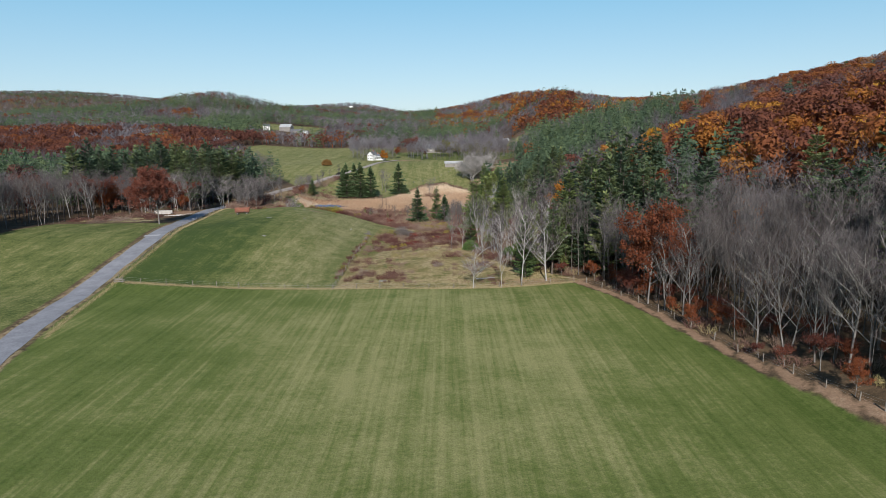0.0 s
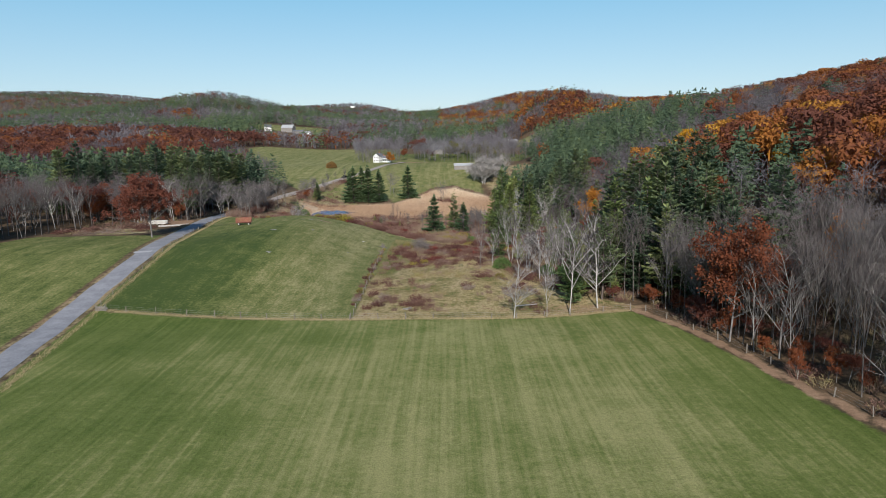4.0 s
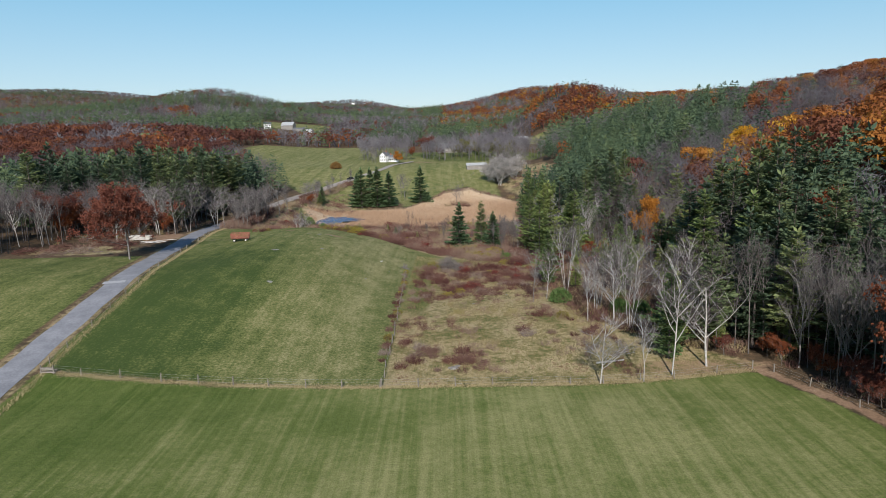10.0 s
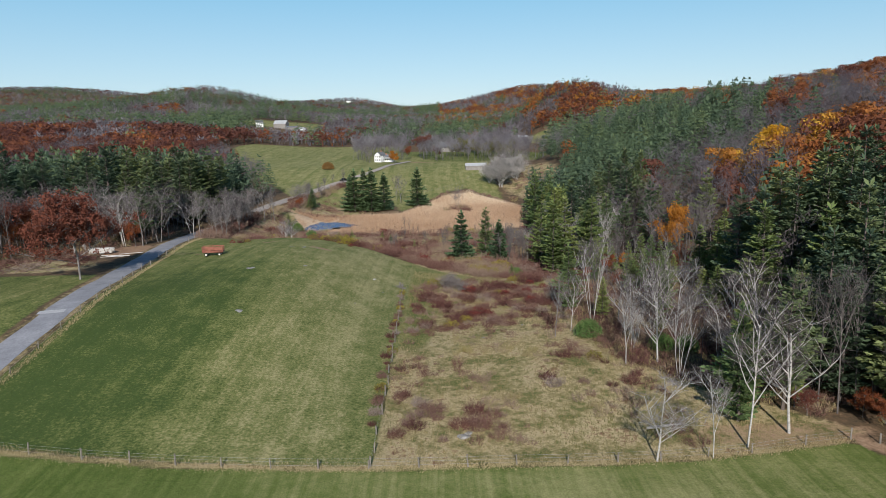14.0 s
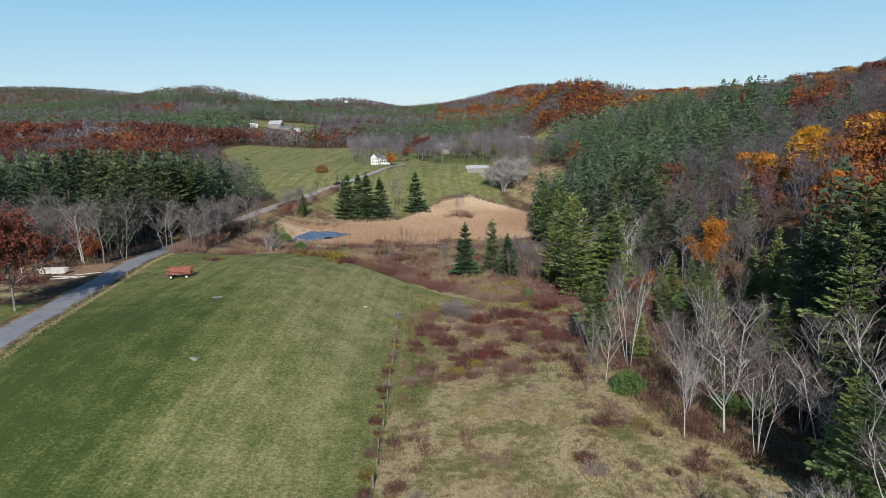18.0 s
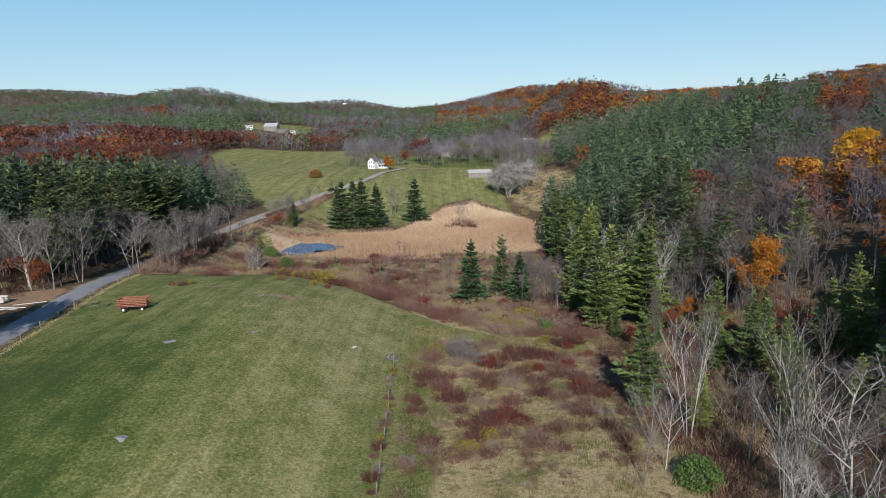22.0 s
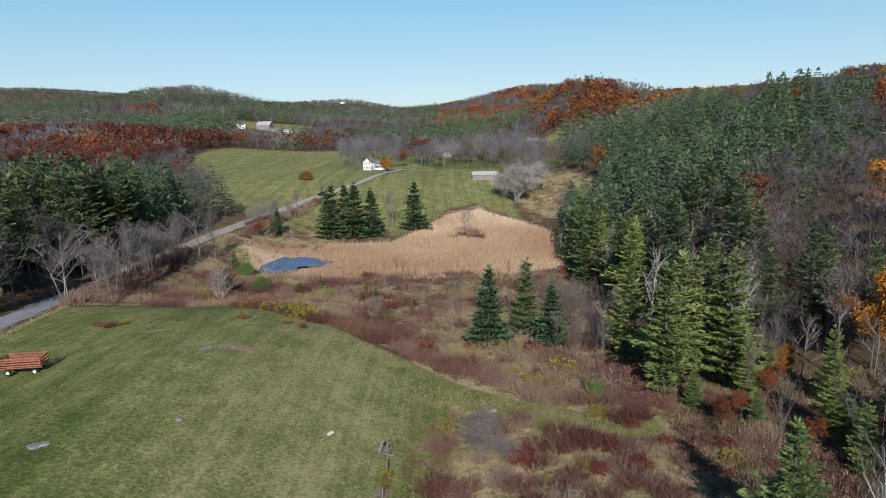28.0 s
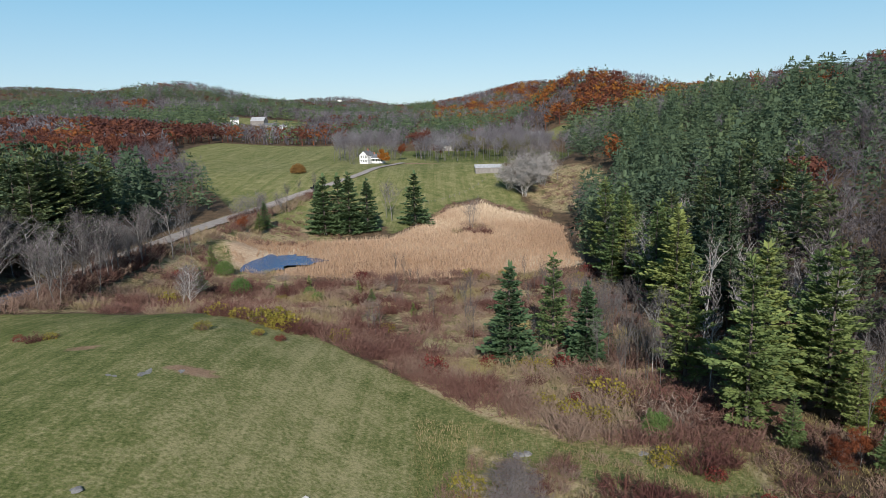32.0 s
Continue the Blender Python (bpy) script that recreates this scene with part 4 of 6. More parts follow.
def species(x, y, seed=11):
    """0 pine, 1 bare broadleaf, 2 autumn leaves."""
    rng = np.random.default_rng(seed)
    far = y > 620
    patch = np.where(far, value_noise(x, y, 130, 23) * 0.7 + value_noise(x, y, 45, 24) * 0.3, value_noise(x, y, 38, 21) * 0.65 + value_noise(x, y, 13, 22) * 0.35)
    up = x - woods_east(y)
    east = x > 0
    low = sstep(205, 250, y)
    p = np.where(east, 0.13 + low * (0.54 - 0.22 * sstep(8, 26, up) * sstep(330, 270, y) - 0.44 * sstep(30, 65, up) * sstep(400, 310, y) - 0.44 * sstep(60, 170, up) * sstep(300, 400, y)), 0.0)
    p = np.where(east, np.maximum.reduce([p, 0.85 * bump(x, y, 82, 172, 16, 26), 0.9 * bump(x, y, 68, 152, 11, 12), 0.42 * sstep(8, 18, up) * sstep(150, 130, y) * sstep(60, 40, up)]), p)
    p = np.where(east, p + 0.30 * sstep(138, 160, y) * sstep(250, 215, y) * sstep(6, 16, up) * sstep(48, 34, up), p)
    p = np.where(east & (y > 620), 0.50 - 0.40 * sstep(1150, 1500, y), p)
    p = np.where(~east, 0.06 + 0.3 * sstep(-92, -108, x) + 0.64 * sstep(290, 306, y - 0.10 * (x + 78)) * sstep(470, 430, y + 0.2 * x), p)
    p = np.where(~east & (y > 400), 0.28 + 0.20 * sstep(760, 900, y) - 0.12 * sstep(1700, 2300, y), p)
    band = (~east) & (y > 470) & (y < 760) & (x < -150)
    p = np.where(band, 0.06, p)
    a = np.where(east, 0.06 + 0.78 * sstep(34, 74, up) * sstep(340, 240, y) + 0.62 * sstep(110, 210, up) * sstep(250, 400, y) * sstep(800, 650, y), 0.06)
    a = np.where(east & (y > 660), np.where(y > 1200, 0.44, 0.24), a)
    a = np.where(band, 0.62, a)
    a = a * (1 - 0.85 * np.clip(p, 0, 1) * (y < 620))
    clump = np.clip((0.8 * value_noise(x, y, np.where(far | band, 40, 17), 27) + 0.2 * rng.random(len(x)) - 0.5) * 1.7 + 0.5, 0, 1)
    shift = (patch - 0.5) * 1.5
    u = rng.random(len(x)) * 0.44 + 0.28 + shift * 0.75
    kind = np.where(u < p, 0, np.where(clump < a / np.maximum(1 - p, 0.25), 2, 1))
    return kind


def seen_by_camera(x, y, tall=16.0):
    """Whether a mid-path camera eye sees a treetop there, over the land between."""
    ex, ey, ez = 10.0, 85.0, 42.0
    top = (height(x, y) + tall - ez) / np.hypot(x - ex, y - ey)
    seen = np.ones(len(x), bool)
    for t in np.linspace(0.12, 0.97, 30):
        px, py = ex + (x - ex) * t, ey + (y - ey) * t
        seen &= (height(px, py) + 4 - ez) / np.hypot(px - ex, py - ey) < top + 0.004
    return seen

# trees that stand out, each at its own place: kind, x, y, scale, turn, shape, height factor
for kind, x, y, sc, turn, pick, tall, label in (
        (road_oak, -64.8, 198.6, 0.95, 0.4, 0, 1.12, ""),
        (rust_oak, 61.5, 117.5, 1.12, 1.0, 0, 1.08, "rust-orange oak at the edge of the hay field"),
        (rust_oak, 66, 119, 1.05, 2.0, 1, 1.0, ""), (pine, 78, 181, 1.12, 1, 0, 1.0, "broad dark green pine rising over bare trees"), (pine, 83, 186, 1.05, 2, 2, 1.0, ""), (pine, 74, 186, 1.0, 4, 1, 1.0, ""),
        (pale_tree, 29.6, 133.9, 0.72, 0.3, 0, 1.0, "small pale leafless tree leaning by the fence line"),
        (pale_tree, 35.6, 134.3, 0.62, 2.1, 1, 1.1, "thin white-stemmed leafless tree by the fence"),
        (pale_tree, 40.1, 136.4, 1.1, 1.1, 1, 1.1, "thick pale trunk of a broken-topped bare tree"),
        (pale_tree, 45.9, 139, 1.08, 4.0, 0, 1.05, "pale spreading leafless tree at the field corner"),
        # Next line's last four pines are added to stand for the wood's shade.
        (edge_pine, 41.5, 142, 0.7, 0, 0, 1.0, "dark pine standing behind pale bare trunks"), (pine, 48, 144.5, 0.85, 2, 2, 1.0, ""), (pine, 52, 150, 0.85, 3, 0, 1.0, ""), (edge_pine, 43.5, 147, 0.62, 3, 2, 1.0, ""), (pine, 55.5, 146, 0.9, 1, 4, 1.0, ""), (pine, 59, 142, 0.95, 4, 0, 1.0, ""), (pine, 62, 149, 1.0, 2, 2, 1.0, ""), (pine, 64, 138, 0.95, 5, 4, 1.0, ""), (pine, 67, 131, 0.95, 1, 0, 1.0, ""), (pine, 70, 125, 1.0, 3, 2, 1.0, ""), (pine, 70, 139, 1.0, 0, 0, 1.0, ""),
        (bare_tree, 25.2, 170, 0.72, 0.5, 1, 1.0, ""), (pale_tree, 28.2, 173, 0.6, 0.9, 1, 1.1, ""), (edge_pine, 31.2, 190.5, 0.66, 1.0, 0, 0.95, "feathery pine standing alone at the meadow edge"),
        (birch, 36.8, 166.8, 1.0, 0.2, 0, 1.05, ""), (birch, 41.5, 172.5, 0.95, 1.2, 1, 1.1, ""), (pale_tree, 33, 158, 0.7, 2.2, 1, 1.0, ""),
        (orange_maple, 63.3, 230, 0.98, 0.3, 0, 1.06, "bright orange maple among bare trees and pines"),
        (orange_maple, 84, 128, 0.8, 1.0, 1, 1.0, ""),
        (yellow_maple, 112, 279, 1.1, 0, 0, 1.1, "golden yellow maple high on the wooded slope"), (yellow_maple, 106, 282, 0.7, 1, 1, 1.0, ""),
        (yellow_maple, 133, 232, 0.95, 2, 1, 1.0, ""), (yellow_maple, 107, 192, 0.7, 2, 0, 1.0, "olive-gold maple on the wooded slope"), (orange_maple, 104, 170, 0.9, 2, 0, 1.0, ""),
        (orange_maple, 150, 255, 1.0, 2, 1, 1.0, ""), (yellow_maple, 170, 210, 1.1, 0.5, 0, 1.0, ""),
        (maroon_oak, 75, 176, 0.8, 0.4, 1, 1.0, "maroon oak between dark pines"), (rust_oak, 78, 172, 0.7, 0.4, 1, 1.0, ""),
        (spruce, 12.8, 253.0, 1.12, 0, 0, 1.05, "dense conical green spruce standing among brown shrubs"),
        (edge_pine, 20.0, 260, 0.66, 1, 2, 1.1, ""), (spruce, 23.2, 252, 0.95, 2, 1, 1.0, ""),
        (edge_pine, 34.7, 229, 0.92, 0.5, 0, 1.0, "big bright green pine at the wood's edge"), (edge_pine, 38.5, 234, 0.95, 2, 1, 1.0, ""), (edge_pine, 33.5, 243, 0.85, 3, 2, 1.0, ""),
        (spruce, -34.5, 381, 1.6, 0, 0, 1.05, "tall pine at the marsh edge with orange vine"), (spruce, -26.5, 383, 1.7, 1, 1, 1.0, ""), (spruce, -31, 387, 1.5, 2, 0, 1.1, ""), (spruce, -21, 386, 1.5, 2, 1, 1.0, ""),
        (spruce, -37.5, 386, 1.3, 2.6, 1, 1.1, ""), (spruce, -5.2, 398, 1.6, 0, 0, 1.0, "conical dark spruce at the far side of the reeds"), (spruce, -55, 383, 0.75, 1, 1, 1.0, ""),
        (bare_tree, -14, 405, 1.05, 1, 0, 1.0, ""), (bare_tree, -16.5, 410, 0.9, 2, 3, 1.0, ""),
        (pale_tree, -41.5, 279, 0.55, 1, 0, 1.0, "pale young leafless tree at the foot of the knoll"), (pale_tree, -43.5, 281, 0.45, 1, 1, 1.0, ""),
        (pine, -47, 300, 0.36, 0, 0, 0.9, ""), (green_shrub, -40, 304, 1.0, 0, 0, 1.3, ""),
        # Both pines here are added to throw denser shade over the road's bend.
        (pine, -73.5, 247, 0.8, 1, 1, 1.0, "pine shading the bend of the road"), (pine, -76, 257, 0.9, 2, 3, 1.0, ""), (bare_tree, -71.5, 251, 1.1, 1, 2, 1.0, ""), (bare_tree, -72.5, 243, 1.0, 3, 4, 1.0, ""), (bare_tree, -73.5, 262, 1.1, 2, 0, 1.0, ""),
        (bare_tree, -64.8, 264, 1.0, 0, 0, 1.0, "leafless grey tree where the road enters the woods"), (bare_tree, -65.5, 290, 1.05, 2, 3, 1.0, ""), (bare_tree, -62.5, 293, 1.0, 4, 1, 1.0, ""),
        (green_shrub, 30.4, 170.2, 0.95, 0, 0, 1.0, "rounded bright green shrub in the dry meadow"), (green_shrub, 40.2, 164.8, 0.85, 1, 1, 1.0, ""), (green_shrub, 44, 165, 0.8, 2, 0, 1.0, ""),
        (rust_oak, 38.6, 219.5, 0.27, 0, 0, 0.9, "rust-red oak sapling in the brush"), (rust_oak, 41.5, 221, 0.24, 2, 1, 0.9, ""), (orange_maple, 54, 235.5, 0.33, 0, 1, 1.0, ""), (rust_oak, 50.5, 238, 0.3, 0, 2, 1.0, ""), (rust_oak, 46, 213, 0.24, 1, 0, 1.0, ""), (orange_maple, 57, 226, 0.26, 3, 0, 1.0, ""),
        (edge_pine, 42.6, 219.2, 0.27, 0, 0, 0.9, ""), (edge_pine, 24.4, 228.4, 0.17, 0, 1, 0.9, ""), (edge_pine, 47.5, 207, 0.4, 1, 2, 1.0, ""), (edge_pine, 52, 202, 0.5, 2, 1, 1.0, ""), (edge_pine, 37, 224.5, 0.3, 2, 1, 1.0, ""),
        (edge_pine, 56, 168, 0.95, 0, 0, 1.0, "tall feathery pine shading the brushy clearing"), (edge_pine, 61, 160, 1.0, 2, 1, 1.0, ""), (pine, 66, 171, 1.0, 4, 2, 1.0, ""), (edge_pine, 50, 157, 0.6, 1, 2, 1.0, ""), (edge_pine, 53, 177, 0.4, 5, 1, 1.0, ""), (pine, 81, 177, 1.0, 2, 0, 1.0, ""), (pale_tree, 49.5, 153.5, 1.0, 3, 1, 1.2, ""), (pale_tree, 45, 151, 0.6, 1, 2, 1.0, ""),
        (birch, 33.5, 181, 1.1, 2.2, 1, 1.1, "tall clump of pale birches beside a pine"), (birch, 46, 184.5, 1.05, 0.5, 0, 1.1, ""), (pole_tree, 57, 205, 0.8, 1, 0, 1.0, ""), (pole_tree, 63, 211, 0.85, 1, 1, 1.0, ""), (pole_tree, 66, 222, 0.9, 1, 2, 1.0, ""), (pole_tree, 69, 226, 0.9, 1, 3, 1.0, ""), (pole_tree, 60, 200, 0.8, 1, 2, 1.0, ""),
        (snag, 35.4, 240, 0.8, 0, 0, 1.0, "bleached dead tree in front of green pines"), (snag, 51.5, 243, 0.95, 1, 1, 1.1, ""), (snag, 44, 250, 0.9, 2, 2, 1.1, ""), (snag, 56.5, 259, 1.0, 3, 0, 1.0, ""), (snag, 58, 256, 0.95, 1, 1, 1.0, ""), (snag, 30.5, 246, 0.75, 4, 1, 1.0, ""),
        (edge_pine, -14.1, 300.7, 0.18, 0, 0, 0.9, "small green pine sapling in brown scrub"), (edge_pine, -10.4, 292, 0.2, 1, 1, 0.8, ""), (edge_pine, -1.8, 281.6, 0.15, 1, 2, 0.9, ""), (green_shrub, -24.6, 301.6, 0.6, 0, 1, 1.1, ""), (green_shrub, -22, 296, 0.62, 1, 0, 1.0, ""), (edge_pine, -30, 303, 0.16, 2, 1, 0.9, ""), (green_shrub, -33.9, 305, 0.5, 2, 0, 1.1, ""), (edge_pine, -26, 308, 0.15, 4, 0, 1.0, ""),
        (edge_pine, -52.2, 322, 0.34, 0, 2, 0.9, ""), (green_shrub, -49, 321, 1.05, 1, 0, 1.1, "dark green shrub beside the pond"), (edge_pine, -54.5, 374, 0.42, 0, 1, 0.8, "bushy young pine beside the far reeds"), (rust_oak, -58, 367, 0.34, 0, 1, 1.0, ""),
        (pale_tree, -46.3, 291, 0.55, 2, 0, 1.1, ""), (pale_tree, -48, 293, 0.5, 0, 1, 1.1, ""), (pale_tree, -66.2, 291, 0.9, 0, 0, 1.0, "tall pale leafless tree beside the road"), (pale_tree, -63.5, 297, 0.85, 3, 1, 1.1, ""), (pale_tree, -67.5, 284, 0.85, 5, 1, 1.0, ""), (pale_tree, -70.0, 271, 0.85, 4, 2, 1.0, ""),
        (great_tree, 42, 458, 1.1, 0, 0, 1.0, ""), (great_tree, 53, 476, 0.9, 2, 0, 1.0, ""), (great_tree, 36, 470, 0.7, 4, 0, 1.0, ""),
        (green_shrub, 50.5, 214, 0.95, 2, 1, 1.1, ""), (green_shrub, 25.2, 228.6, 0.7, 2, 1, 1.0, ""), (green_shrub, 54, 220, 0.8, 1, 0, 1.1, ""),
        (rust_oak, 58, 205, 0.45, 0, 2, 1.0, "small rust-leaved oak sapling in the clearing"), (rust_oak, 47, 226, 0.35, 0, 1, 1.0, ""), (rust_oak, -74, 242, 0.42, 0, 0, 1.0, "small orange sapling beside the road"),
        (bare_tree, 14.5, 389, 0.75, 1, 2, 1.0, ""), (bare_tree, 43, 468, 1.45, 1, 2, 1.0, "wide grey leafless tree on the bank above the reeds"), (bare_tree, 51, 478, 1.4, 2, 0, 1.0, ""), (bare_tree, 40, 484, 1.2, 3, 4, 1.0, ""), (bare_tree, 48, 492, 1.35, 3, 6, 1.0, ""), (bare_tree, 45, 475, 1.3, 5, 2, 1.0, ""), (bare_tree, 55, 486, 1.3, 1, 4, 1.0, ""), (bare_tree, 58, 500, 1.1, 3, 2, 1.0, ""), (bare_tree, 62, 486, 1.0, 1, 0, 1.0, ""),
        (bare_tree, -44, 538, 0.8, 0, 2, 1.0, ""), (bare_tree, -47, 545, 0.9, 0, 0, 1.0, ""), (bare_tree, -36.5, 533, 0.6, 0, 3, 1.0, ""), (orange_maple, -28.5, 536, 0.62, 0, 0, 1.0, "orange maple beside the white farmhouse"), (orange_maple, -25.5, 532, 0.5, 0, 1, 1.0, ""), (maroon_oak, -7, 590, 1.05, 0, 0, 1.1, "dark red tree behind the farmstead"), (maroon_oak, 3, 578, 0.6, 1, 1, 1.0, ""), (rust_oak, -20, 575, 0.6, 1, 1, 1.0, ""),
        (field_bush, -65, 487, 0.95, 0, 0, 1.0, "")):
    kind.plant(x, y, sc, turn, pick, tall, label, 1.2 * sc if kind is great_tree else 0.0)

# trees and scrub between the road and the marsh
r = np.random.default_rng(33)
for y in np.concatenate([np.arange(268, 330, 3.6), np.arange(392, 446, 6.0)]):
    x = float(road_x(y)) + r.uniform(4.5, 11)
    (bare_tree if r.random() < 0.6 else pole_tree).plant(x, y + r.uniform(-1, 1), r.uniform(0.7, 1.0) if y < 350 else r.uniform(0.5, 0.7), r.uniform(0, 6), int(r.integers(7)))
for y in np.concatenate([np.arange(281, 322, 2.6), np.arange(377, 408, 3.2)]):
    x = float(road_x(y)) + r.uniform(2.9, 4.6)
    bare_tree.plant(x, y, r.uniform(0.42, 0.62), r.uniform(0, 6), int(r.integers(7)))

# the near woods, tree by tree
nx_, ny_ = jittered(-122, 118, 10, 330, 4.6, 3)
ok = wooded(nx_, ny_) & ~((nx_ > 0) & (nx_ > woods_east(ny_) + 42)) & ~((nx_ < 0) & (nx_ < woods_west(ny_) - 26) & (ny_ < 225))
# Kept to the camera's view wedge, wider eastwards for unseen trees that cast shade.
ok &= np.abs(nx_ - 10) < 0.70 * ny_ + np.where(nx_ > 0, 52, 26)
ex, ey = jittered(44, 104, 20, 146, 4.4, 31)
ok2 = wooded(ex, ey) & (ex < woods_east(ey) + 26) & (np.abs(ex - 10) < 0.70 * ey + 46)
near_x, near_y = np.concatenate([nx_[ok], ex[ok2]]), np.concatenate([ny_[ok], ey[ok2]])
near_kind = species(near_x, near_y)
rng = np.random.default_rng(8)
deep = []
for x, y, k in zip(near_x, near_y, near_kind):
    u, turn, pick = rng.random(), rng.uniform(0, math.tau), int(rng.integers(8))
    clear = (146 < y < 228 and 28 < x < 57) or (182 < y < 230 and 28 < x < 76)
    if clear and u < (0.6 if y > 190 else 0.4):
        continue
    if clear and k == 2:
        k = 1
    v = rng.random()
    if k == 1 and not clear and (x > woods_east(y) + 22 or x < woods_west(y) - 14):
        deep.append((x, y))
        continue
    if x > 0 and y > 215 and not clear and k == 0 and v > 0.64:
        k = 1
    if x > 0 and y > 215 and not clear and v < 0.12:
        snag.plant(x, y, rng.uniform(0.85, 1.15), turn, pick, 1.1)
    elif k == 0 and not (x > 0 and y < 140 and x < woods_east(y) + 6):
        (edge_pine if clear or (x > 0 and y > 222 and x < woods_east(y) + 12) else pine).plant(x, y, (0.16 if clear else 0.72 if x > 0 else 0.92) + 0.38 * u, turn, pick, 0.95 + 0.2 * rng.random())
    elif k < 2:
        edge = 1.0 if (x < 0 or y < 148) else 0.66
        if x < 0 and y > 222 and u < 0.3 and x > woods_west(y) - 16:
            pale_tree.plant(x, y, 0.85 + 0.3 * rng.random(), turn, pick)
            continue
        if clear and u < 0.55:
            (birch if u < 0.47 and y < 200 else snag if y > 180 else pale_tree).plant(x, y, 0.7 + 0.3 * rng.random(), turn, pick)
        elif clear and u < 0.72:
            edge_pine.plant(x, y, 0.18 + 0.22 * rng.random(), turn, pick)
        elif u < (0.9 if clear else 0.58):
            pole_tree.plant(x, y, (0.85 + 0.35 * rng.random()) * edge, turn, pick)
        else:
            bare_tree.plant(x, y, (0.85 + 0.3 * rng.random()) * edge, turn, pick)
    else:
        (rust_oak if u < 0.62 else maroon_oak if u < 0.86 or x < woods_east(y) + 20 else orange_maple).plant(x, y, 0.55 + 0.35 * rng.random(), turn, pick)

# the woods of the slopes and the far hills
PINE_MID = [clump_pine(400 + s, 11, 6, 6, spread=3.8, size=0.72) for s in range(7)]
BARE_MID = [joined(*make_bare(420 + s, 15, 3.4, fine=1, fork=0.45, twigw=3.2)[:2]) for s in range(4)]
LEAF_MID = [far_leafy(440 + s, 720, 0.4) for s in range(5)]
PINE_FAR, BARE_FAR, LEAF_FAR = [clump_pine(450 + s, 5, 4, 3, spread=4.9, size=1.15) for s in range(5)], [far_bare(460 + s, 20) for s in range(4)], [far_leafy(470 + s, 56, 0.95) for s in range(4)]


def thin_out(shape, keep, seed):
    v, f = shape
    r = np.random.default_rng(seed)
    return v, f[np.sort(r.permutation(len(f))[:int(len(f) * keep)])]


BARE_FULL = [thin_out(s, 0.45, i) for i, s in enumerate(BARE_MID)]
dx_, dy_ = np.array(deep).T
crowd("inner_bare_trees", BARE_FULL, dx_, dy_, 0.85 + 0.35 * np.random.default_rng(12).random(len(dx_)), M_twigs_inner, 0.9 * np.random.default_rng(13).random(len(dx_)), "leafless grey trees deep in the near woods", "bare trees")
BARE_MID = [thin_out(s, 0.3, i) for i, s in enumerate(BARE_MID)]


def grove(x, y, far, seed):
    see = seen_by_camera(x, y)
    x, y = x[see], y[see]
    kind = species(x, y, seed)
    r = np.random.default_rng(seed + 1)
    u = r.random(len(x))
    tone = np.clip(0.42 * value_noise(x, y, 14 if far == 0 else 45, 31) + 0.75 * u - 0.08, 0, 1)
    size = np.where(kind == 0, np.where(x < 0, 0.72, 0.62), np.where(kind == 2, 1.12, 0.95)) + np.where(kind == 0, 0.5, 0.38) * r.random(len(x))
    grow = (1.05, 1.15, 1.5, 2.1)[far]
    low = np.full(len(x), (1.0, 0.8, 0.6, 0.42)[far]) * np.where(kind == 0, 1 - 0.15 * sstep(100, 160, x - woods_east(y)), 1.0) * (1 - 0.32 * sstep(90, 220, x - woods_east(y)) * (far < 2))
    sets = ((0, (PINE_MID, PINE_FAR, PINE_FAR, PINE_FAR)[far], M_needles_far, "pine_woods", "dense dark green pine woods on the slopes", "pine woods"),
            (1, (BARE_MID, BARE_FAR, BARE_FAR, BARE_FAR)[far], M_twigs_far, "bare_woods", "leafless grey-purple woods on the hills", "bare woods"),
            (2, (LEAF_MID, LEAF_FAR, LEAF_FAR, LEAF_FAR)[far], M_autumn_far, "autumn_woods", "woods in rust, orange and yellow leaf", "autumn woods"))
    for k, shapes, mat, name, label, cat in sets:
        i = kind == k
        # Beyond the near slopes pines turn paler: haze put into the tint.
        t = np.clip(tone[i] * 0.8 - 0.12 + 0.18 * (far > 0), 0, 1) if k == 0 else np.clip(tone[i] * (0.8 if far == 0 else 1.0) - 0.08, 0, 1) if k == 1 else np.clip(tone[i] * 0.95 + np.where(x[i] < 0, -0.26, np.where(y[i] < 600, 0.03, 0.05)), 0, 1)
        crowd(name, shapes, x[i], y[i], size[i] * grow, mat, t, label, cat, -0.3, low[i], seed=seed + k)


# Keeps only far trees inside the camera's view wedge.
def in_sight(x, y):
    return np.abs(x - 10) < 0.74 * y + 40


x, y = jittered(-420, 440, 20, 560, 7.3, 14)
taken = (x > -122) & (x < 118) & (y < 330)
taken &= ~((x > 0) & (x > woods_east(y) + 42)) & ~((x < 0) & (x < woods_west(y) - 26) & (y < 225))
ok = wooded(x, y) & ~taken & in_sight(x, y) & ~((y < 330) & (x < -260))
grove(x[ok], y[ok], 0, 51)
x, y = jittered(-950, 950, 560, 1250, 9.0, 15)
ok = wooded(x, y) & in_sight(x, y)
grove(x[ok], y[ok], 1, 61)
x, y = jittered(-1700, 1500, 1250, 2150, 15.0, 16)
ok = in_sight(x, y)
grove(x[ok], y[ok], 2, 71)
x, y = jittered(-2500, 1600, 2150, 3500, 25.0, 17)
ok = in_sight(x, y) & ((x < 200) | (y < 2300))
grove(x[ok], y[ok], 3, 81)

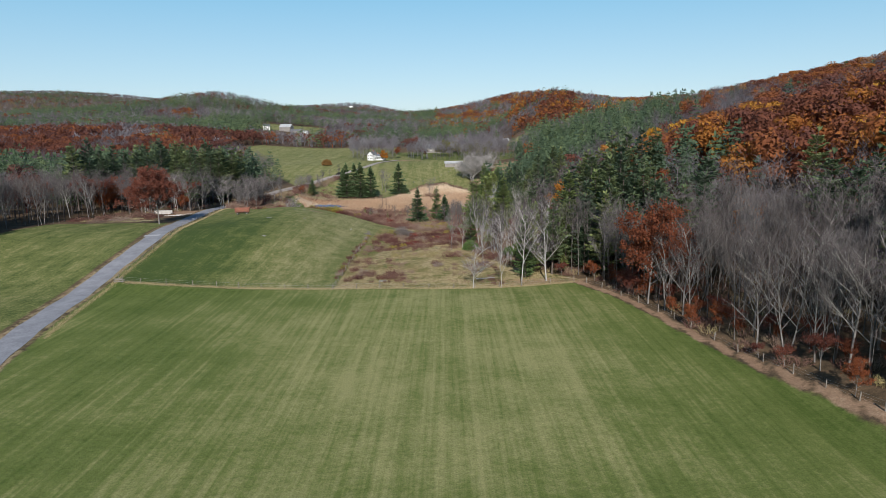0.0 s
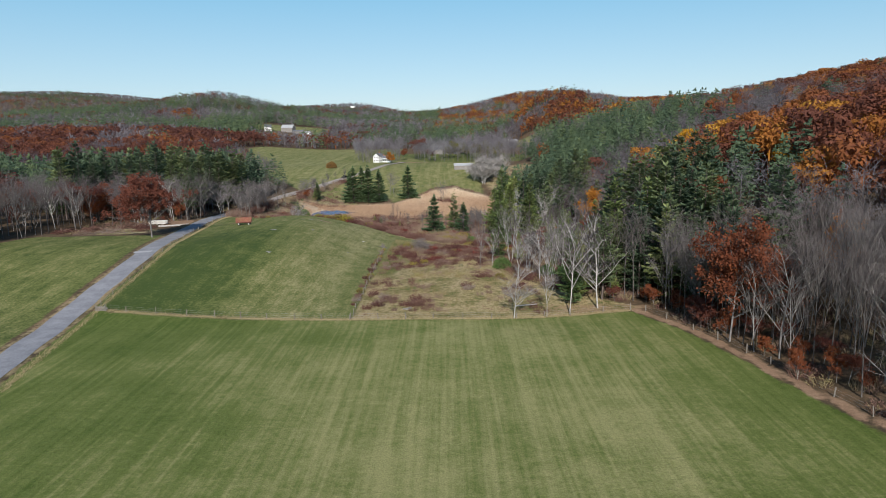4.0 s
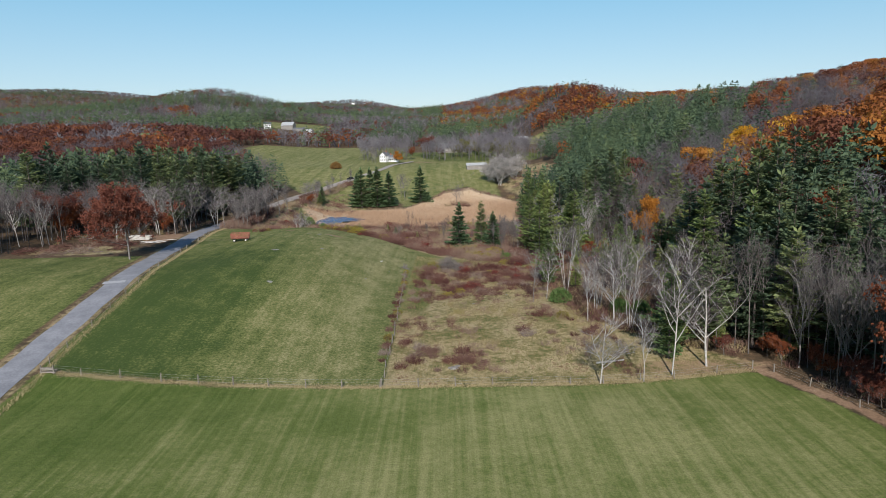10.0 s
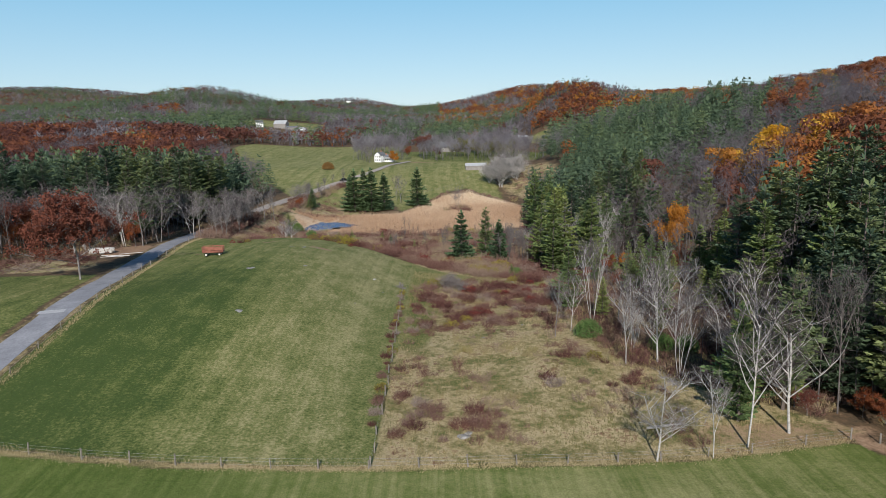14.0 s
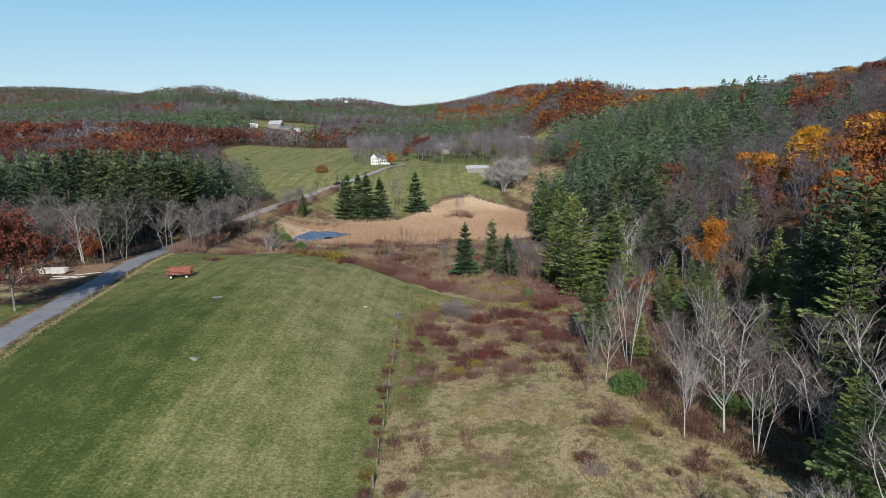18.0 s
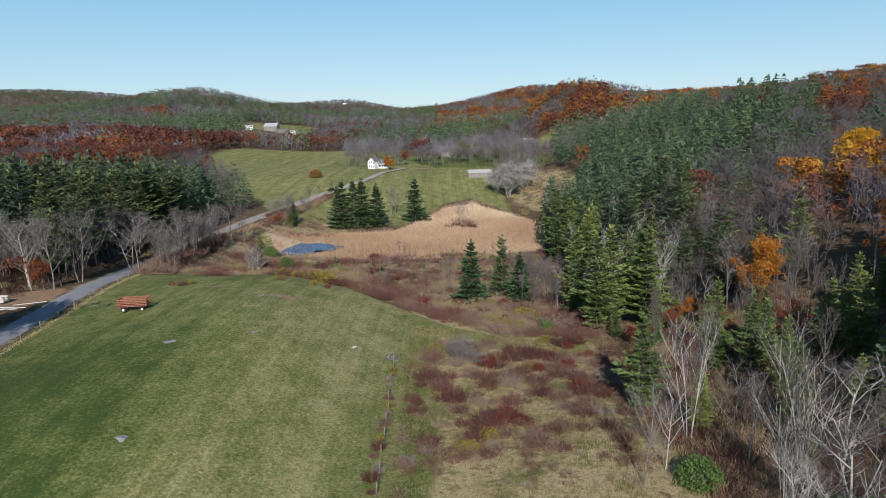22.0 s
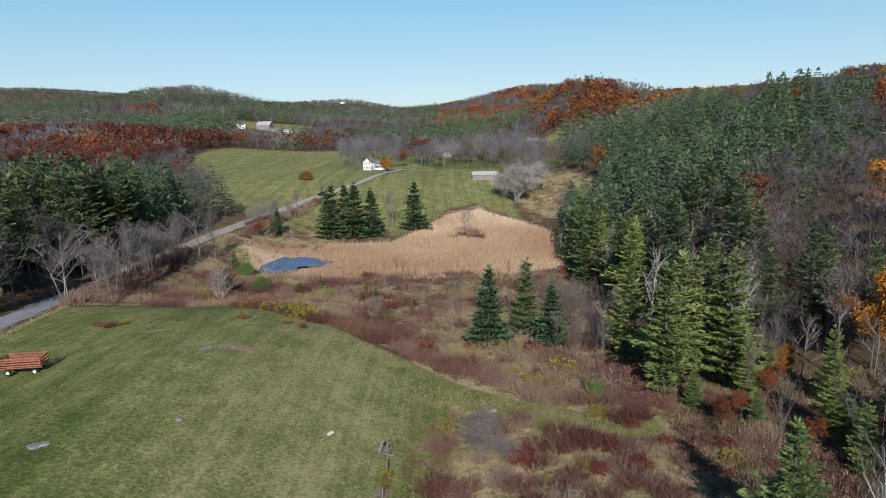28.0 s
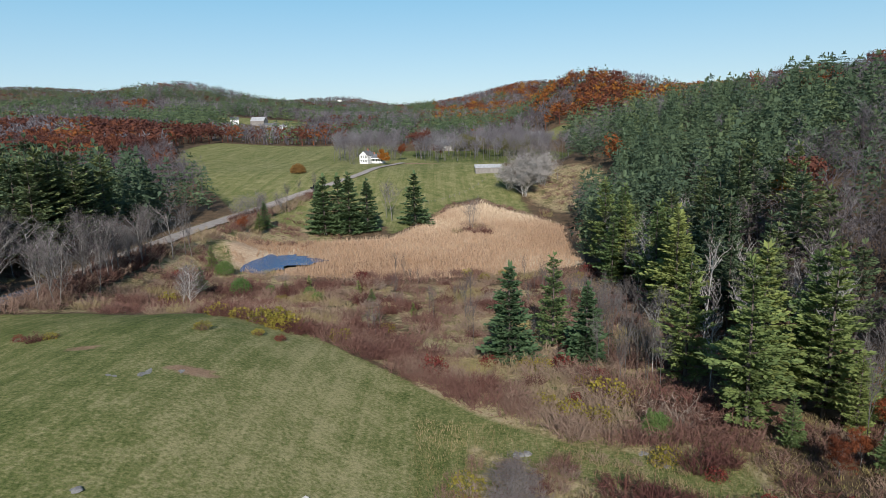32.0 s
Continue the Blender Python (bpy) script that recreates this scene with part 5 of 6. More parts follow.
# trees round the farmstead
r = np.random.default_rng(77)
hx, hy = r.uniform(-62, 84, 400), r.uniform(545, 690, 400)
ok = (np.hypot((hx + 12) / 1.4, hy - 549) > 11) & ~((np.abs(hx + 38) < 11) & (hy < 556)) & (np.hypot(hx - 14, hy - 640) > 16) & (road_gap(hx, hy) > 5)
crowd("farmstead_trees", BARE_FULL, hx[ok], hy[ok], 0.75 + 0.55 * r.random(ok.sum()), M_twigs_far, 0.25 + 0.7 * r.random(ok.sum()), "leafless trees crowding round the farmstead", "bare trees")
hx, hy = r.uniform(14, 66, 30), r.uniform(585, 660, 30)
crowd("olive_trees", LEAF_MID, hx, hy, 0.75 + 0.4 * r.random(30), M_olive, r.random(30), "olive-yellow willows behind the farmstead", "willows")

# ---- shrubs ----
r = np.random.default_rng(91)
sx, sy = r.uniform(2, 34, 520), r.uniform(136, 222, 520)
clump = value_noise(sx, sy, 13, 41)
ok = (clump > 0.54 - 0.25 * sstep(185, 215, sy)) & (zones(sx, sy)["dry"] > 0.5) & (sy < knoll_edge(sx) - 7)
for x, y in list(zip(sx[ok], sy[ok]))[:140]:
    u = r.random()
    (brown_shrub if u < 0.95 else yellow_shrub if u < 0.985 else red_shrub).plant(x, y, r.uniform(0.45, 1.05) + 0.45 * float(sstep(160, 195, y)) * r.random(), r.uniform(0, 6.28), int(r.integers(5)), r.uniform(0.7, 1.1))
sx, sy = r.uniform(-58, 42, 1700), r.uniform(222, 322, 1700)
d = sy - knoll_edge(sx)
ok = (d > 1.5) & (sy < 318) & (np.hypot(sx + 40, sy - 341) > 22)
bx, by = sx[ok], sy[ok]
for i, (x, y) in enumerate(zip(bx[:150], by[:150])):
    u = r.random()
    (brown_shrub if u < 0.86 else yellow_shrub if u < 0.95 else red_shrub).plant(x, y, r.uniform(0.8, 1.7), r.uniform(0, 6.28), int(r.integers(5)), r.uniform(0.7, 1.2))
vx, vy = r.uniform(-68, -36, 420), r.uniform(262, 440, 420)
ok = (zones(vx, vy)["dry"] > 0.3) & (road_gap(vx, vy) > 3.5) & (np.hypot(vx + 42, vy - 343) > 17)
bx, by = np.concatenate([bx, vx[ok]]), np.concatenate([by, vy[ok]])
for y in np.concatenate([np.arange(263, 281, 1.5), np.arange(406, 440, 3.0)]):
    bx, by = np.append(bx, float(road_x(y)) + r.uniform(2.8, 6)), np.append(by, y)
ex_ = r.uniform(-30, 34, 380)
ey_ = knoll_edge(ex_) + 1.5 + np.abs(r.normal(0, 8, 380))
bx, by = np.concatenate([bx, ex_]), np.concatenate([by, ey_])
SHRUB = [make_shrub(350 + s, 1.8, 1.8, 46, w=0.034)[0] for s in range(5)]
HEDGE = [make_shrub(370 + s, 2.0, 1.8, 60, w=0.075)[0] for s in range(4)]
hx, hy = [], []
for y in np.concatenate([np.arange(281, 325, 0.75), np.arange(378, 404, 0.8)]):
    hx.append(float(road_x(y)) + r.uniform(3.0, 6.5))
    hy.append(y)
n_ = len(hx)
crowd("roadside_brush", HEDGE, hx, hy, r.uniform(1.3, 2.1, n_), M_shrub_far, r.uniform(0.05, 0.75, n_), "tall dense leafless brush along the road", "brush")
n_ = len(bx) - 150
crowd("shrub_thicket", SHRUB, bx[150:], by[150:], np.where(road_gap(bx[150:], by[150:]) < 7.5, r.uniform(1.5, 2.1, n_), r.uniform(0.5, 1.0, n_) + 0.9 * r.random(n_) ** 2), M_shrub_far, np.clip(value_noise(bx[150:], by[150:], 8, 43) * 1.1 - 0.05 - 0.02 * (by[150:] < knoll_edge(bx[150:]) + 16), 0, 1), "thicket of bare red-brown shrubs below the knoll", "shrubs")
sx, sy = r.uniform(1, 36, 900), r.uniform(136, 224, 900)
ok = (value_noise(sx, sy, 7, 48) > 0.52 - 0.14 * sstep(150, 200, sy)) & (zones(sx, sy)["dry"] > 0.6)
crowd("meadow_scrub", SHRUB, sx[ok], sy[ok], r.uniform(0.3, 0.75, ok.sum()), M_shrub_far, np.clip(value_noise(sx[ok], sy[ok], 5, 49) * 1.2 - 0.1, 0, 1), "patches of low red-brown scrub in dry grass", "shrubs")
# saplings in the wet ground
for x, y in zip(r.uniform(-8, 36, 40), r.uniform(258, 312, 40)):
    pole_tree.plant(x, y, r.uniform(0.28, 0.5), r.uniform(0, 6), int(r.integers(4)))
for x, y in zip(r.uniform(23, 37, 46), r.uniform(238, 290, 46)):
    pole_tree.plant(x, y, r.uniform(0.4, 0.62), r.uniform(0, 6), int(r.integers(4)))
for x, y in zip(r.normal(13, 4, 6), r.normal(384, 5, 6)):
    brown_shrub.plant(x, y, r.uniform(1.0, 1.9), r.uniform(0, 6), int(r.integers(5)))
for x, y, k, s in ((10.2, 252.5, red_shrub, 0.9), (14.5, 250.5, yellow_shrub, 0.9), (16.8, 249.5, yellow_shrub, 1.0), (19.5, 250, red_shrub, 1.2), (21.5, 256, red_shrub, 1.2), (15, 236, yellow_shrub, 1.1), (17.5, 233.5, yellow_shrub, 1.3), (20, 232, yellow_shrub, 1.2), (-5.5, 268, yellow_shrub, 1.0),
                   (35.5, 210, yellow_shrub, 0.9), (33.2, 206, red_shrub, 0.8), (25.5, 209, red_shrub, 1.0), (23.5, 213, red_shrub, 0.9), (30, 214.5, red_shrub, 0.8), (36.5, 213.5, red_shrub, 0.9), (19.5, 209.5, yellow_shrub, 0.6)):
    k.plant(x, y, s, x, 0)
# rust-leaved saplings along the hay field's wood edge
for y in np.arange(58, 146, 2.6):
    x = float(woods_east(y)) + r.uniform(-1.2, 6)
    (rust_oak if r.random() < 0.6 else maroon_oak).plant(x, y + r.uniform(-1, 1), r.uniform(0.15, 0.3), r.uniform(0, 6), int(r.integers(3)), r.uniform(0.8, 1.1), "rust-leaved sapling under the bare trees at the field's edge")
# understorey and scrub along wood edges
ux, uy = r.uniform(28, 110, 2600), r.uniform(20, 300, 2600)
ok = (ux > woods_east(uy) - 1) & (ux < woods_east(uy) + np.where((uy > 146) & (uy < 230), 42, 24))
vx, vy = r.uniform(-100, -58, 260), r.uniform(206, 330, 260)
ok2 = (road_gap(vx, vy) > 4) & ((vx < woods_west(vy) + 2) | (vy > 266) | (vx < -76))
ux, uy = np.concatenate([ux[ok], vx[ok2]]), np.concatenate([uy[ok], vy[ok2]])
crowd("undergrowth", SHRUB, ux, uy, r.uniform(0.5, 1.2, len(ux)), M_shrub_far, r.random(len(ux)), "low brown undergrowth at the edge of the woods", "undergrowth")
tx = r.uniform(-8, 48, 90)
ty = np.interp(tx, [-12, -3, 7, 24, 35, 45, 52], [372, 402, 433, 450, 430, 388, 372]) + r.normal(1, 2.0, 90)
crowd("reed_edge_scrub", HEDGE, tx, ty, r.uniform(0.35, 0.8, 90), M_shrub_far, r.uniform(0.3, 0.9, 90), "low brown scrub along the edge of the reed bed", "shrubs")
cx_, cy_ = r.uniform(30, 80, 1100), r.uniform(146, 232, 1100)
ok = (cx_ > woods_east(cy_) - 2) & ((cx_ < 57) | (cy_ > 182))
crowd("clearing_brush", SHRUB, cx_[ok], cy_[ok], r.uniform(0.3, 0.95, ok.sum()), M_shrub_far, np.clip(value_noise(cx_[ok], cy_[ok], 7, 55) * 1.3 - 0.15, 0, 1), "tangled brown and olive brush filling the clearing", "brush")
cx_, cy_ = r.normal(61, 8, 170), r.normal(462, 26, 170)
crowd("hillside_scrub", SHRUB, cx_, cy_, r.uniform(0.5, 1.2, 170), M_shrub_far, r.uniform(0.25, 0.85, 170), "brown scrub on the bank above the reeds", "shrubs")
mx, my = r.uniform(-45, 46, 60), r.uniform(360, 460, 60)
ok = (zones(mx, my)["reed"] < 0.6) & (zones(mx, my)["pasture"] < 0.5)
crowd("marsh_scrub", SHRUB, np.concatenate([mx[ok], r.normal(14, 5, 14)]), np.concatenate([my[ok], r.normal(388, 7, 14)]), r.uniform(0.9, 1.8, ok.sum() + 14), M_shrub_far, r.random(ok.sum() + 14), "brown scrub round the reed bed", "shrubs")
for x, y, k, s in ((9.2, 213.5, grey_shrub, 1.1), (11.5, 211, grey_shrub, 0.8), (-27.5, 247, yellow_shrub, 0.8), (-20, 256, yellow_shrub, 1.3), (-23.5, 259, yellow_shrub, 1.4), (-27, 261, yellow_shrub, 1.2),
                   (-30, 262, brown_shrub, 1.4), (-17.5, 255, brown_shrub, 1.2), (-46, 242, brown_shrub, 0.8), (-48.5, 243, red_shrub, 0.6), (-44.5, 243, yellow_shrub, 0.6), (-18, 248.5, red_shrub, 0.6), (-21, 249, yellow_shrub, 0.6),
                   (9.5, 251, red_shrub, 1.0), (11.6, 183, yellow_shrub, 0.9), (13, 187, red_shrub, 0.9), (9, 180, yellow_shrub, 0.9), (29, 160, yellow_shrub, 0.8)):
    k.plant(x, y, s, x, 1 if k is brown_shrub else 0)

# maroon and yellow shrubs of the lower meadow, and bushes along the knoll's rim
for x, y, k, s, lab in ((14.3, 221.8, brown_shrub, 1.1, "maroon shrub mound in the lower meadow"), (18.4, 217.5, brown_shrub, 1.5, ""), (20.8, 214.7, brown_shrub, 1.6, ""), (17.2, 213.5, brown_shrub, 1.4, ""), (26.7, 221.3, brown_shrub, 1.5, ""), (23.2, 208.5, brown_shrub, 1.3, ""), (24.6, 223.3, yellow_shrub, 1.0, ""), (23.6, 222.3, yellow_shrub, 0.8, ""), (27.6, 219.5, red_shrub, 0.8, ""), (29.5, 222.5, brown_shrub, 1.4, ""),
                        (9.3, 217.7, grey_shrub, 1.0, "straggling grey brush in the meadow"), (22.6, 238.8, yellow_shrub, 1.7, ""), (24.3, 237, yellow_shrub, 1.4, ""), (25.5, 229.2, green_shrub, 0.8, ""), (28.5, 231.5, brown_shrub, 2.2, "tall round brown shrub at the wood's edge"), (31, 233, brown_shrub, 2.3, ""), (22, 243, brown_shrub, 2.1, ""), (26.5, 236, brown_shrub, 2.0, ""),
                        (-19.5, 257.5, yellow_shrub, 1.9, "broad yellow-green bush on the knoll's rim"), (-22, 259, yellow_shrub, 2.0, ""), (-24.8, 260.8, brown_shrub, 1.8, ""), (-16.8, 257, brown_shrub, 1.7, ""), (-28.5, 262.5, brown_shrub, 1.7, ""), (-31, 263.5, yellow_shrub, 1.4, "")):
    k.plant(x, y, s, x, int(abs(x)) % 5, 0.9, lab)

# ---- reeds and dry grass ----
def blades(name, x, y, h, w, tint, mat, label, category, seed):
    r = np.random.default_rng(seed)
    n = len(x)
    z = height(x, y) - 0.05
    a = r.uniform(0, math.tau, n)
    dx, dy = np.cos(a) * w, np.sin(a) * w
    lx, ly = r.normal(0, 0.22, n) * h, r.normal(0, 0.22, n) * h
    V = np.stack([np.stack([x - dx, y - dy, z], 1), np.stack([x + dx, y + dy, z], 1), np.stack([x + lx, y + ly, z + h], 1)], 1).reshape(-1, 3)
    me = fast_mesh(name, V, np.arange(3 * n).reshape(-1, 3), mat, np.repeat(tint, 3))
    return tagged(new(name, me), label, category, kind="stuff")


r = np.random.default_rng(95)
x, y = r.uniform(-60, 52, 110000), r.uniform(308, 472, 110000)
zr = zones(x, y)["reed"]
ok = (r.random(len(x)) < zr) & (np.hypot((x + 41.5) / 11, (y - 337.5) / 12) > 0.88 + 0.22 * np.sin(x * 0.9 + y * 0.5)) & (np.hypot((x + 53.5) / 6.5, (y - 347) / 5.5) > 0.9)
x, y = x[ok], y[ok]
blades("reeds", x, y, r.uniform(0.6, 1.35, len(x)), r.uniform(0.05, 0.1, len(x)), np.clip(0.6 * value_noise(x, y, 22, 45) + 0.35 * r.random(len(x)) + 0.55 * sstep(365, 415, y) - 0.22, 0, 1), M_reed, "dry tan reeds filling the marsh", "reeds", 96)
x, y = r.uniform(0, 50, 90000), r.uniform(133, 232, 90000)
zd = zones(x, y)
ok = (r.random(len(x)) < zd["dry"] * (0.25 + 0.9 * value_noise(x, y, 6, 47)))
x, y = x[ok], y[ok]
blades("meadow_grass", x, y, r.uniform(0.15, 0.5, len(x)), r.uniform(0.02, 0.06, len(x)), np.clip(0.7 * value_noise(x, y, 11, 46) + 0.45 * r.random(len(x)) - 0.1, 0, 1), M_drygrass, "tall dry meadow grass, straw and olive", "grass", 97)
x, y = r.uniform(30, 80, 60000), r.uniform(146, 232, 60000)
ok = (x > woods_east(y) - 3) & ((x < 57) | (y > 182)) & (r.random(len(x)) < 0.2 + 0.9 * value_noise(x, y, 6, 56))
x, y = x[ok], y[ok]
blades("clearing_grass", x, y, r.uniform(0.15, 0.6, len(x)), r.uniform(0.03, 0.07, len(x)), np.clip(0.7 * value_noise(x, y, 9, 57) + 0.35 * r.random(len(x)) - 0.1, 0, 1), M_drygrass, "rank dry grass between brush in the clearing", "grass", 102)
x = r.uniform(-46, 52, 16000)
y = fence_y(x) + 0.5 + r.normal(0, 0.5, len(x))
blades("fence_row_grass", x, y, r.uniform(0.08, 0.3, len(x)), r.uniform(0.02, 0.05, len(x)), np.clip(r.normal(0.85, 0.15, len(x)), 0, 1), M_drygrass, "strip of uncut straw grass under the fence", "grass", 98)
y = r.uniform(100, 262, 9000)
x = road_x(y) + 4.6 + r.normal(0, 0.35, len(y))
blades("roadside_grass", x, y, r.uniform(0.1, 0.4, len(x)), r.uniform(0.03, 0.06, len(x)), np.clip(r.normal(0.85, 0.15, len(x)), 0, 1), M_drygrass, "pale strip of uncut straw grass beside the road", "grass", 101)
x, y = r.uniform(-58, 8, 70000), r.uniform(133, 262, 70000)
ok = r.random(len(x)) < zones(x, y)["pasture"] * (0.15 + 0.85 * sstep(0.35, 0.7, value_noise(x, y, 4, 53)))
x, y = x[ok], y[ok]
blades("pasture_grass", x, y, r.uniform(0.06, 0.22, len(x)), r.uniform(0.02, 0.05, len(x)), np.clip(0.7 * value_noise(x, y, 9, 54) + 0.5 * r.random(len(x)) - 0.15, 0, 1), M_pasturegrass, "uneven tufts of green and straw pasture grass", "grass", 99)

# ---- fences ----
POST = boxes("post", [(0, 0, 0.5, 0.13, 0.13, 1.6)], M_wood, 0.02)


def fence(name, line, gap, label, wires=(0.35, 0.75, 1.1), skip=()):
    root = tagged(new(name), label, "fence")
    r = random.Random(len(line))
    pts = smooth_line(line, gap)
    tops = []
    for i, (x, y) in enumerate(pts):
        x, y = x + r.uniform(-0.12, 0.12), y + r.uniform(-0.12, 0.12)
        tops.append((x, y))
        if i in skip:
            continue
        p = part("post", POST, root)
        p.matrix_basis = Matrix.LocRotScale((x, y, H(x, y)), Euler((r.uniform(-0.06, 0.06), r.uniform(-0.06, 0.06), r.uniform(0, 3))), (r.uniform(0.8, 1.3), r.uniform(0.8, 1.2), r.uniform(0.75, 1.1)))
    for w in wires:
        g = Geo()
        for (a, b_), (c, d) in zip(tops[:-1], tops[1:]):
            g.tube((a, b_, H(a, b_) + w), (c, d, H(c, d) + w), 0.008, 0.008, 3)
        part("wire", fast_mesh("wire", *g.arrays(), M_wire), root)
    return root


fence("field_fence", [(x, float(fence_y(x)) + 0.4) for x in (-46.5, -30, -15, 0, 15, 30, 40, 51.5)], 4.4, "weathered wooden post and wire fence across the field")
fence("meadow_fence", [(0.1, 132.6), (0.2, 150), (-0.3, 175), (-0.8, 195), (-1.3, 210.5)], 4.0, "old post and wire fence grown over with weeds", (0.5, 0.95))
fence("wood_edge_fence", [(54, 136), (58.4, 124), (61.8, 112), (66.3, 90), (71.6, 66)], 4.5, "post and wire fence along the wood's edge")
fence("roadside_fence", [(float(road_x(y)) + 4.2, y) for y in (140, 160, 180, 200, 220, 240, 256)], 5.5, "low post and wire fence beside the road", (0.4, 0.8))
fence("pasture_fence", [(-3, 432), (8, 450), (20, 474), (27, 492)], 5.0, "far pasture fence of grey posts", (0.6, 1.0))
# weeds along the old fence
r = np.random.default_rng(5)
for y in np.arange(142, 209, 2.4):
    (brown_shrub if r.random() < 0.85 else yellow_shrub).plant(-0.2 - 0.012 * (y - 132) + r.normal(0, 0.3), y + r.normal(0, 0.5), r.uniform(0.3, 0.7), r.uniform(0, 6), int(r.integers(5)))

# timber corner brace at the road end of the fence
brace = tagged(new("fence_corner_brace"), "low stack of grey timbers bracing the fence corner", "fence brace")
for i, (dx, dz, ln) in enumerate(((0, 0.2, 2.2), (0.25, 0.55, 2.0), (-0.2, 0.75, 1.6))):
    part("timber", boxes("timber", [(0, 0, 0, ln, 0.2, 0.2)], M_wood, 0.03), brace).matrix_basis = pose(dx, dz * 0.3, dz, 0, 4 * i, 12 * i)
for dx in (-0.9, 0.9):
    part("post", POST, brace).matrix_basis = pose(dx, 0, 0)
brace.location = (-47.2, 136.9, H(-47.2, 136.9))


# ---- hay wagon ----
def wagon(x, y, turn):
    root = tagged(new("hay_wagon"), "faded red hay wagon with slatted racks standing on the knoll", "farm wagon")
    part("bed", boxes("bed", [(0, 0, 0.95, 4.7, 2.2, 0.12), (0, -0.75, 0.82, 4.5, 0.14, 0.16), (0, 0.75, 0.82, 4.5, 0.14, 0.16)], M_red, 0.02), root)
    for s, nm in ((-1, "side_rack"), (1, "side_rack")):
        rack = part(nm, boxes(nm, [(u, s * 1.08, 1.62, 0.09, 0.06, 1.3) for u in np.linspace(-2.25, 2.25, 8)], M_red, 0.01), root)
        for z in (1.2, 1.5, 1.8, 2.1):
            part("rail", boxes("rail", [(0, s * 1.13, z, 4.6, 0.04, 0.17)], M_red, 0.008), rack)
    for s in (-1, 1):
        rack = part("end_rack", boxes("end_rack", [(s * 2.3, v, 1.62, 0.06, 0.09, 1.3) for v in (-1, -0.35, 0.35, 1)], M_red, 0.01), root)
        for z in (1.2, 1.6, 2.0):
            part("rail", boxes("rail", [(s * 2.34, 0, z, 0.04, 2.1, 0.16)], M_red, 0.008), rack)
    part("chassis", boxes("chassis", [(0, 0, 0.6, 3.6, 0.14, 0.14), (-1.5, 0, 0.48, 0.12, 1.7, 0.12), (1.5, 0, 0.48, 0.12, 1.7, 0.12)], M_steel, 0.01), root)
    part("drawbar", boxes("drawbar", [(-3.0, 0, 0.45, 2.2, 0.1, 0.1)], M_steel, 0.01), root)
    for u in (-1.5, 1.5):
        for v in (-0.95, 0.95):
            bm = bmesh.new()
            bmesh.ops.create_cone(bm, cap_ends=True, segments=20, radius1=0.38, radius2=0.38, depth=0.2)
            bmesh.ops.bevel(bm, geom=[e for e in bm.edges if len(e.link_faces) == 2 and any(len(f.verts) > 4 for f in e.link_faces)], offset=0.05, segments=2, affect="EDGES")
            wheel = part("wheel", bm_mesh("wheel", bm, M_rubber), root)
            wheel.matrix_basis = pose(u, v, 0.38, 90)
            bm = bmesh.new()
            bmesh.ops.create_cone(bm, cap_ends=True, segments=16, radius1=0.24, radius2=0.2, depth=0.24)
            part("rim", bm_mesh("rim", bm, M_rim), wheel)
    root.matrix_basis = Matrix.Translation((x, y, H(x, y))) @ pose(0, 0, 0, 0, 0, turn)


wagon(-46, 221.3, 8)


# ---- farm buildings ----
def gable(bm, w, d, h, rise, over=0.0):
    """A gabled block, ridge along x."""
    v = [bm.verts.new(p) for p in ((-w / 2, -d / 2, -1), (w / 2, -d / 2, -1), (w / 2, d / 2, -1), (-w / 2, d / 2, -1), (-w / 2, -d / 2, h), (w / 2, -d / 2, h), (w / 2, d / 2, h), (-w / 2, d / 2, h), (-w / 2, 0, h + rise), (w / 2, 0, h + rise))]
    for f in ((0, 1, 5, 4), (1, 2, 6, 9, 5), (2, 3, 7, 6), (3, 0, 4, 8, 7), (3, 2, 1, 0), (4, 5, 9, 8), (6, 7, 8, 9)):
        bm.faces.new([v[i] for i in f])


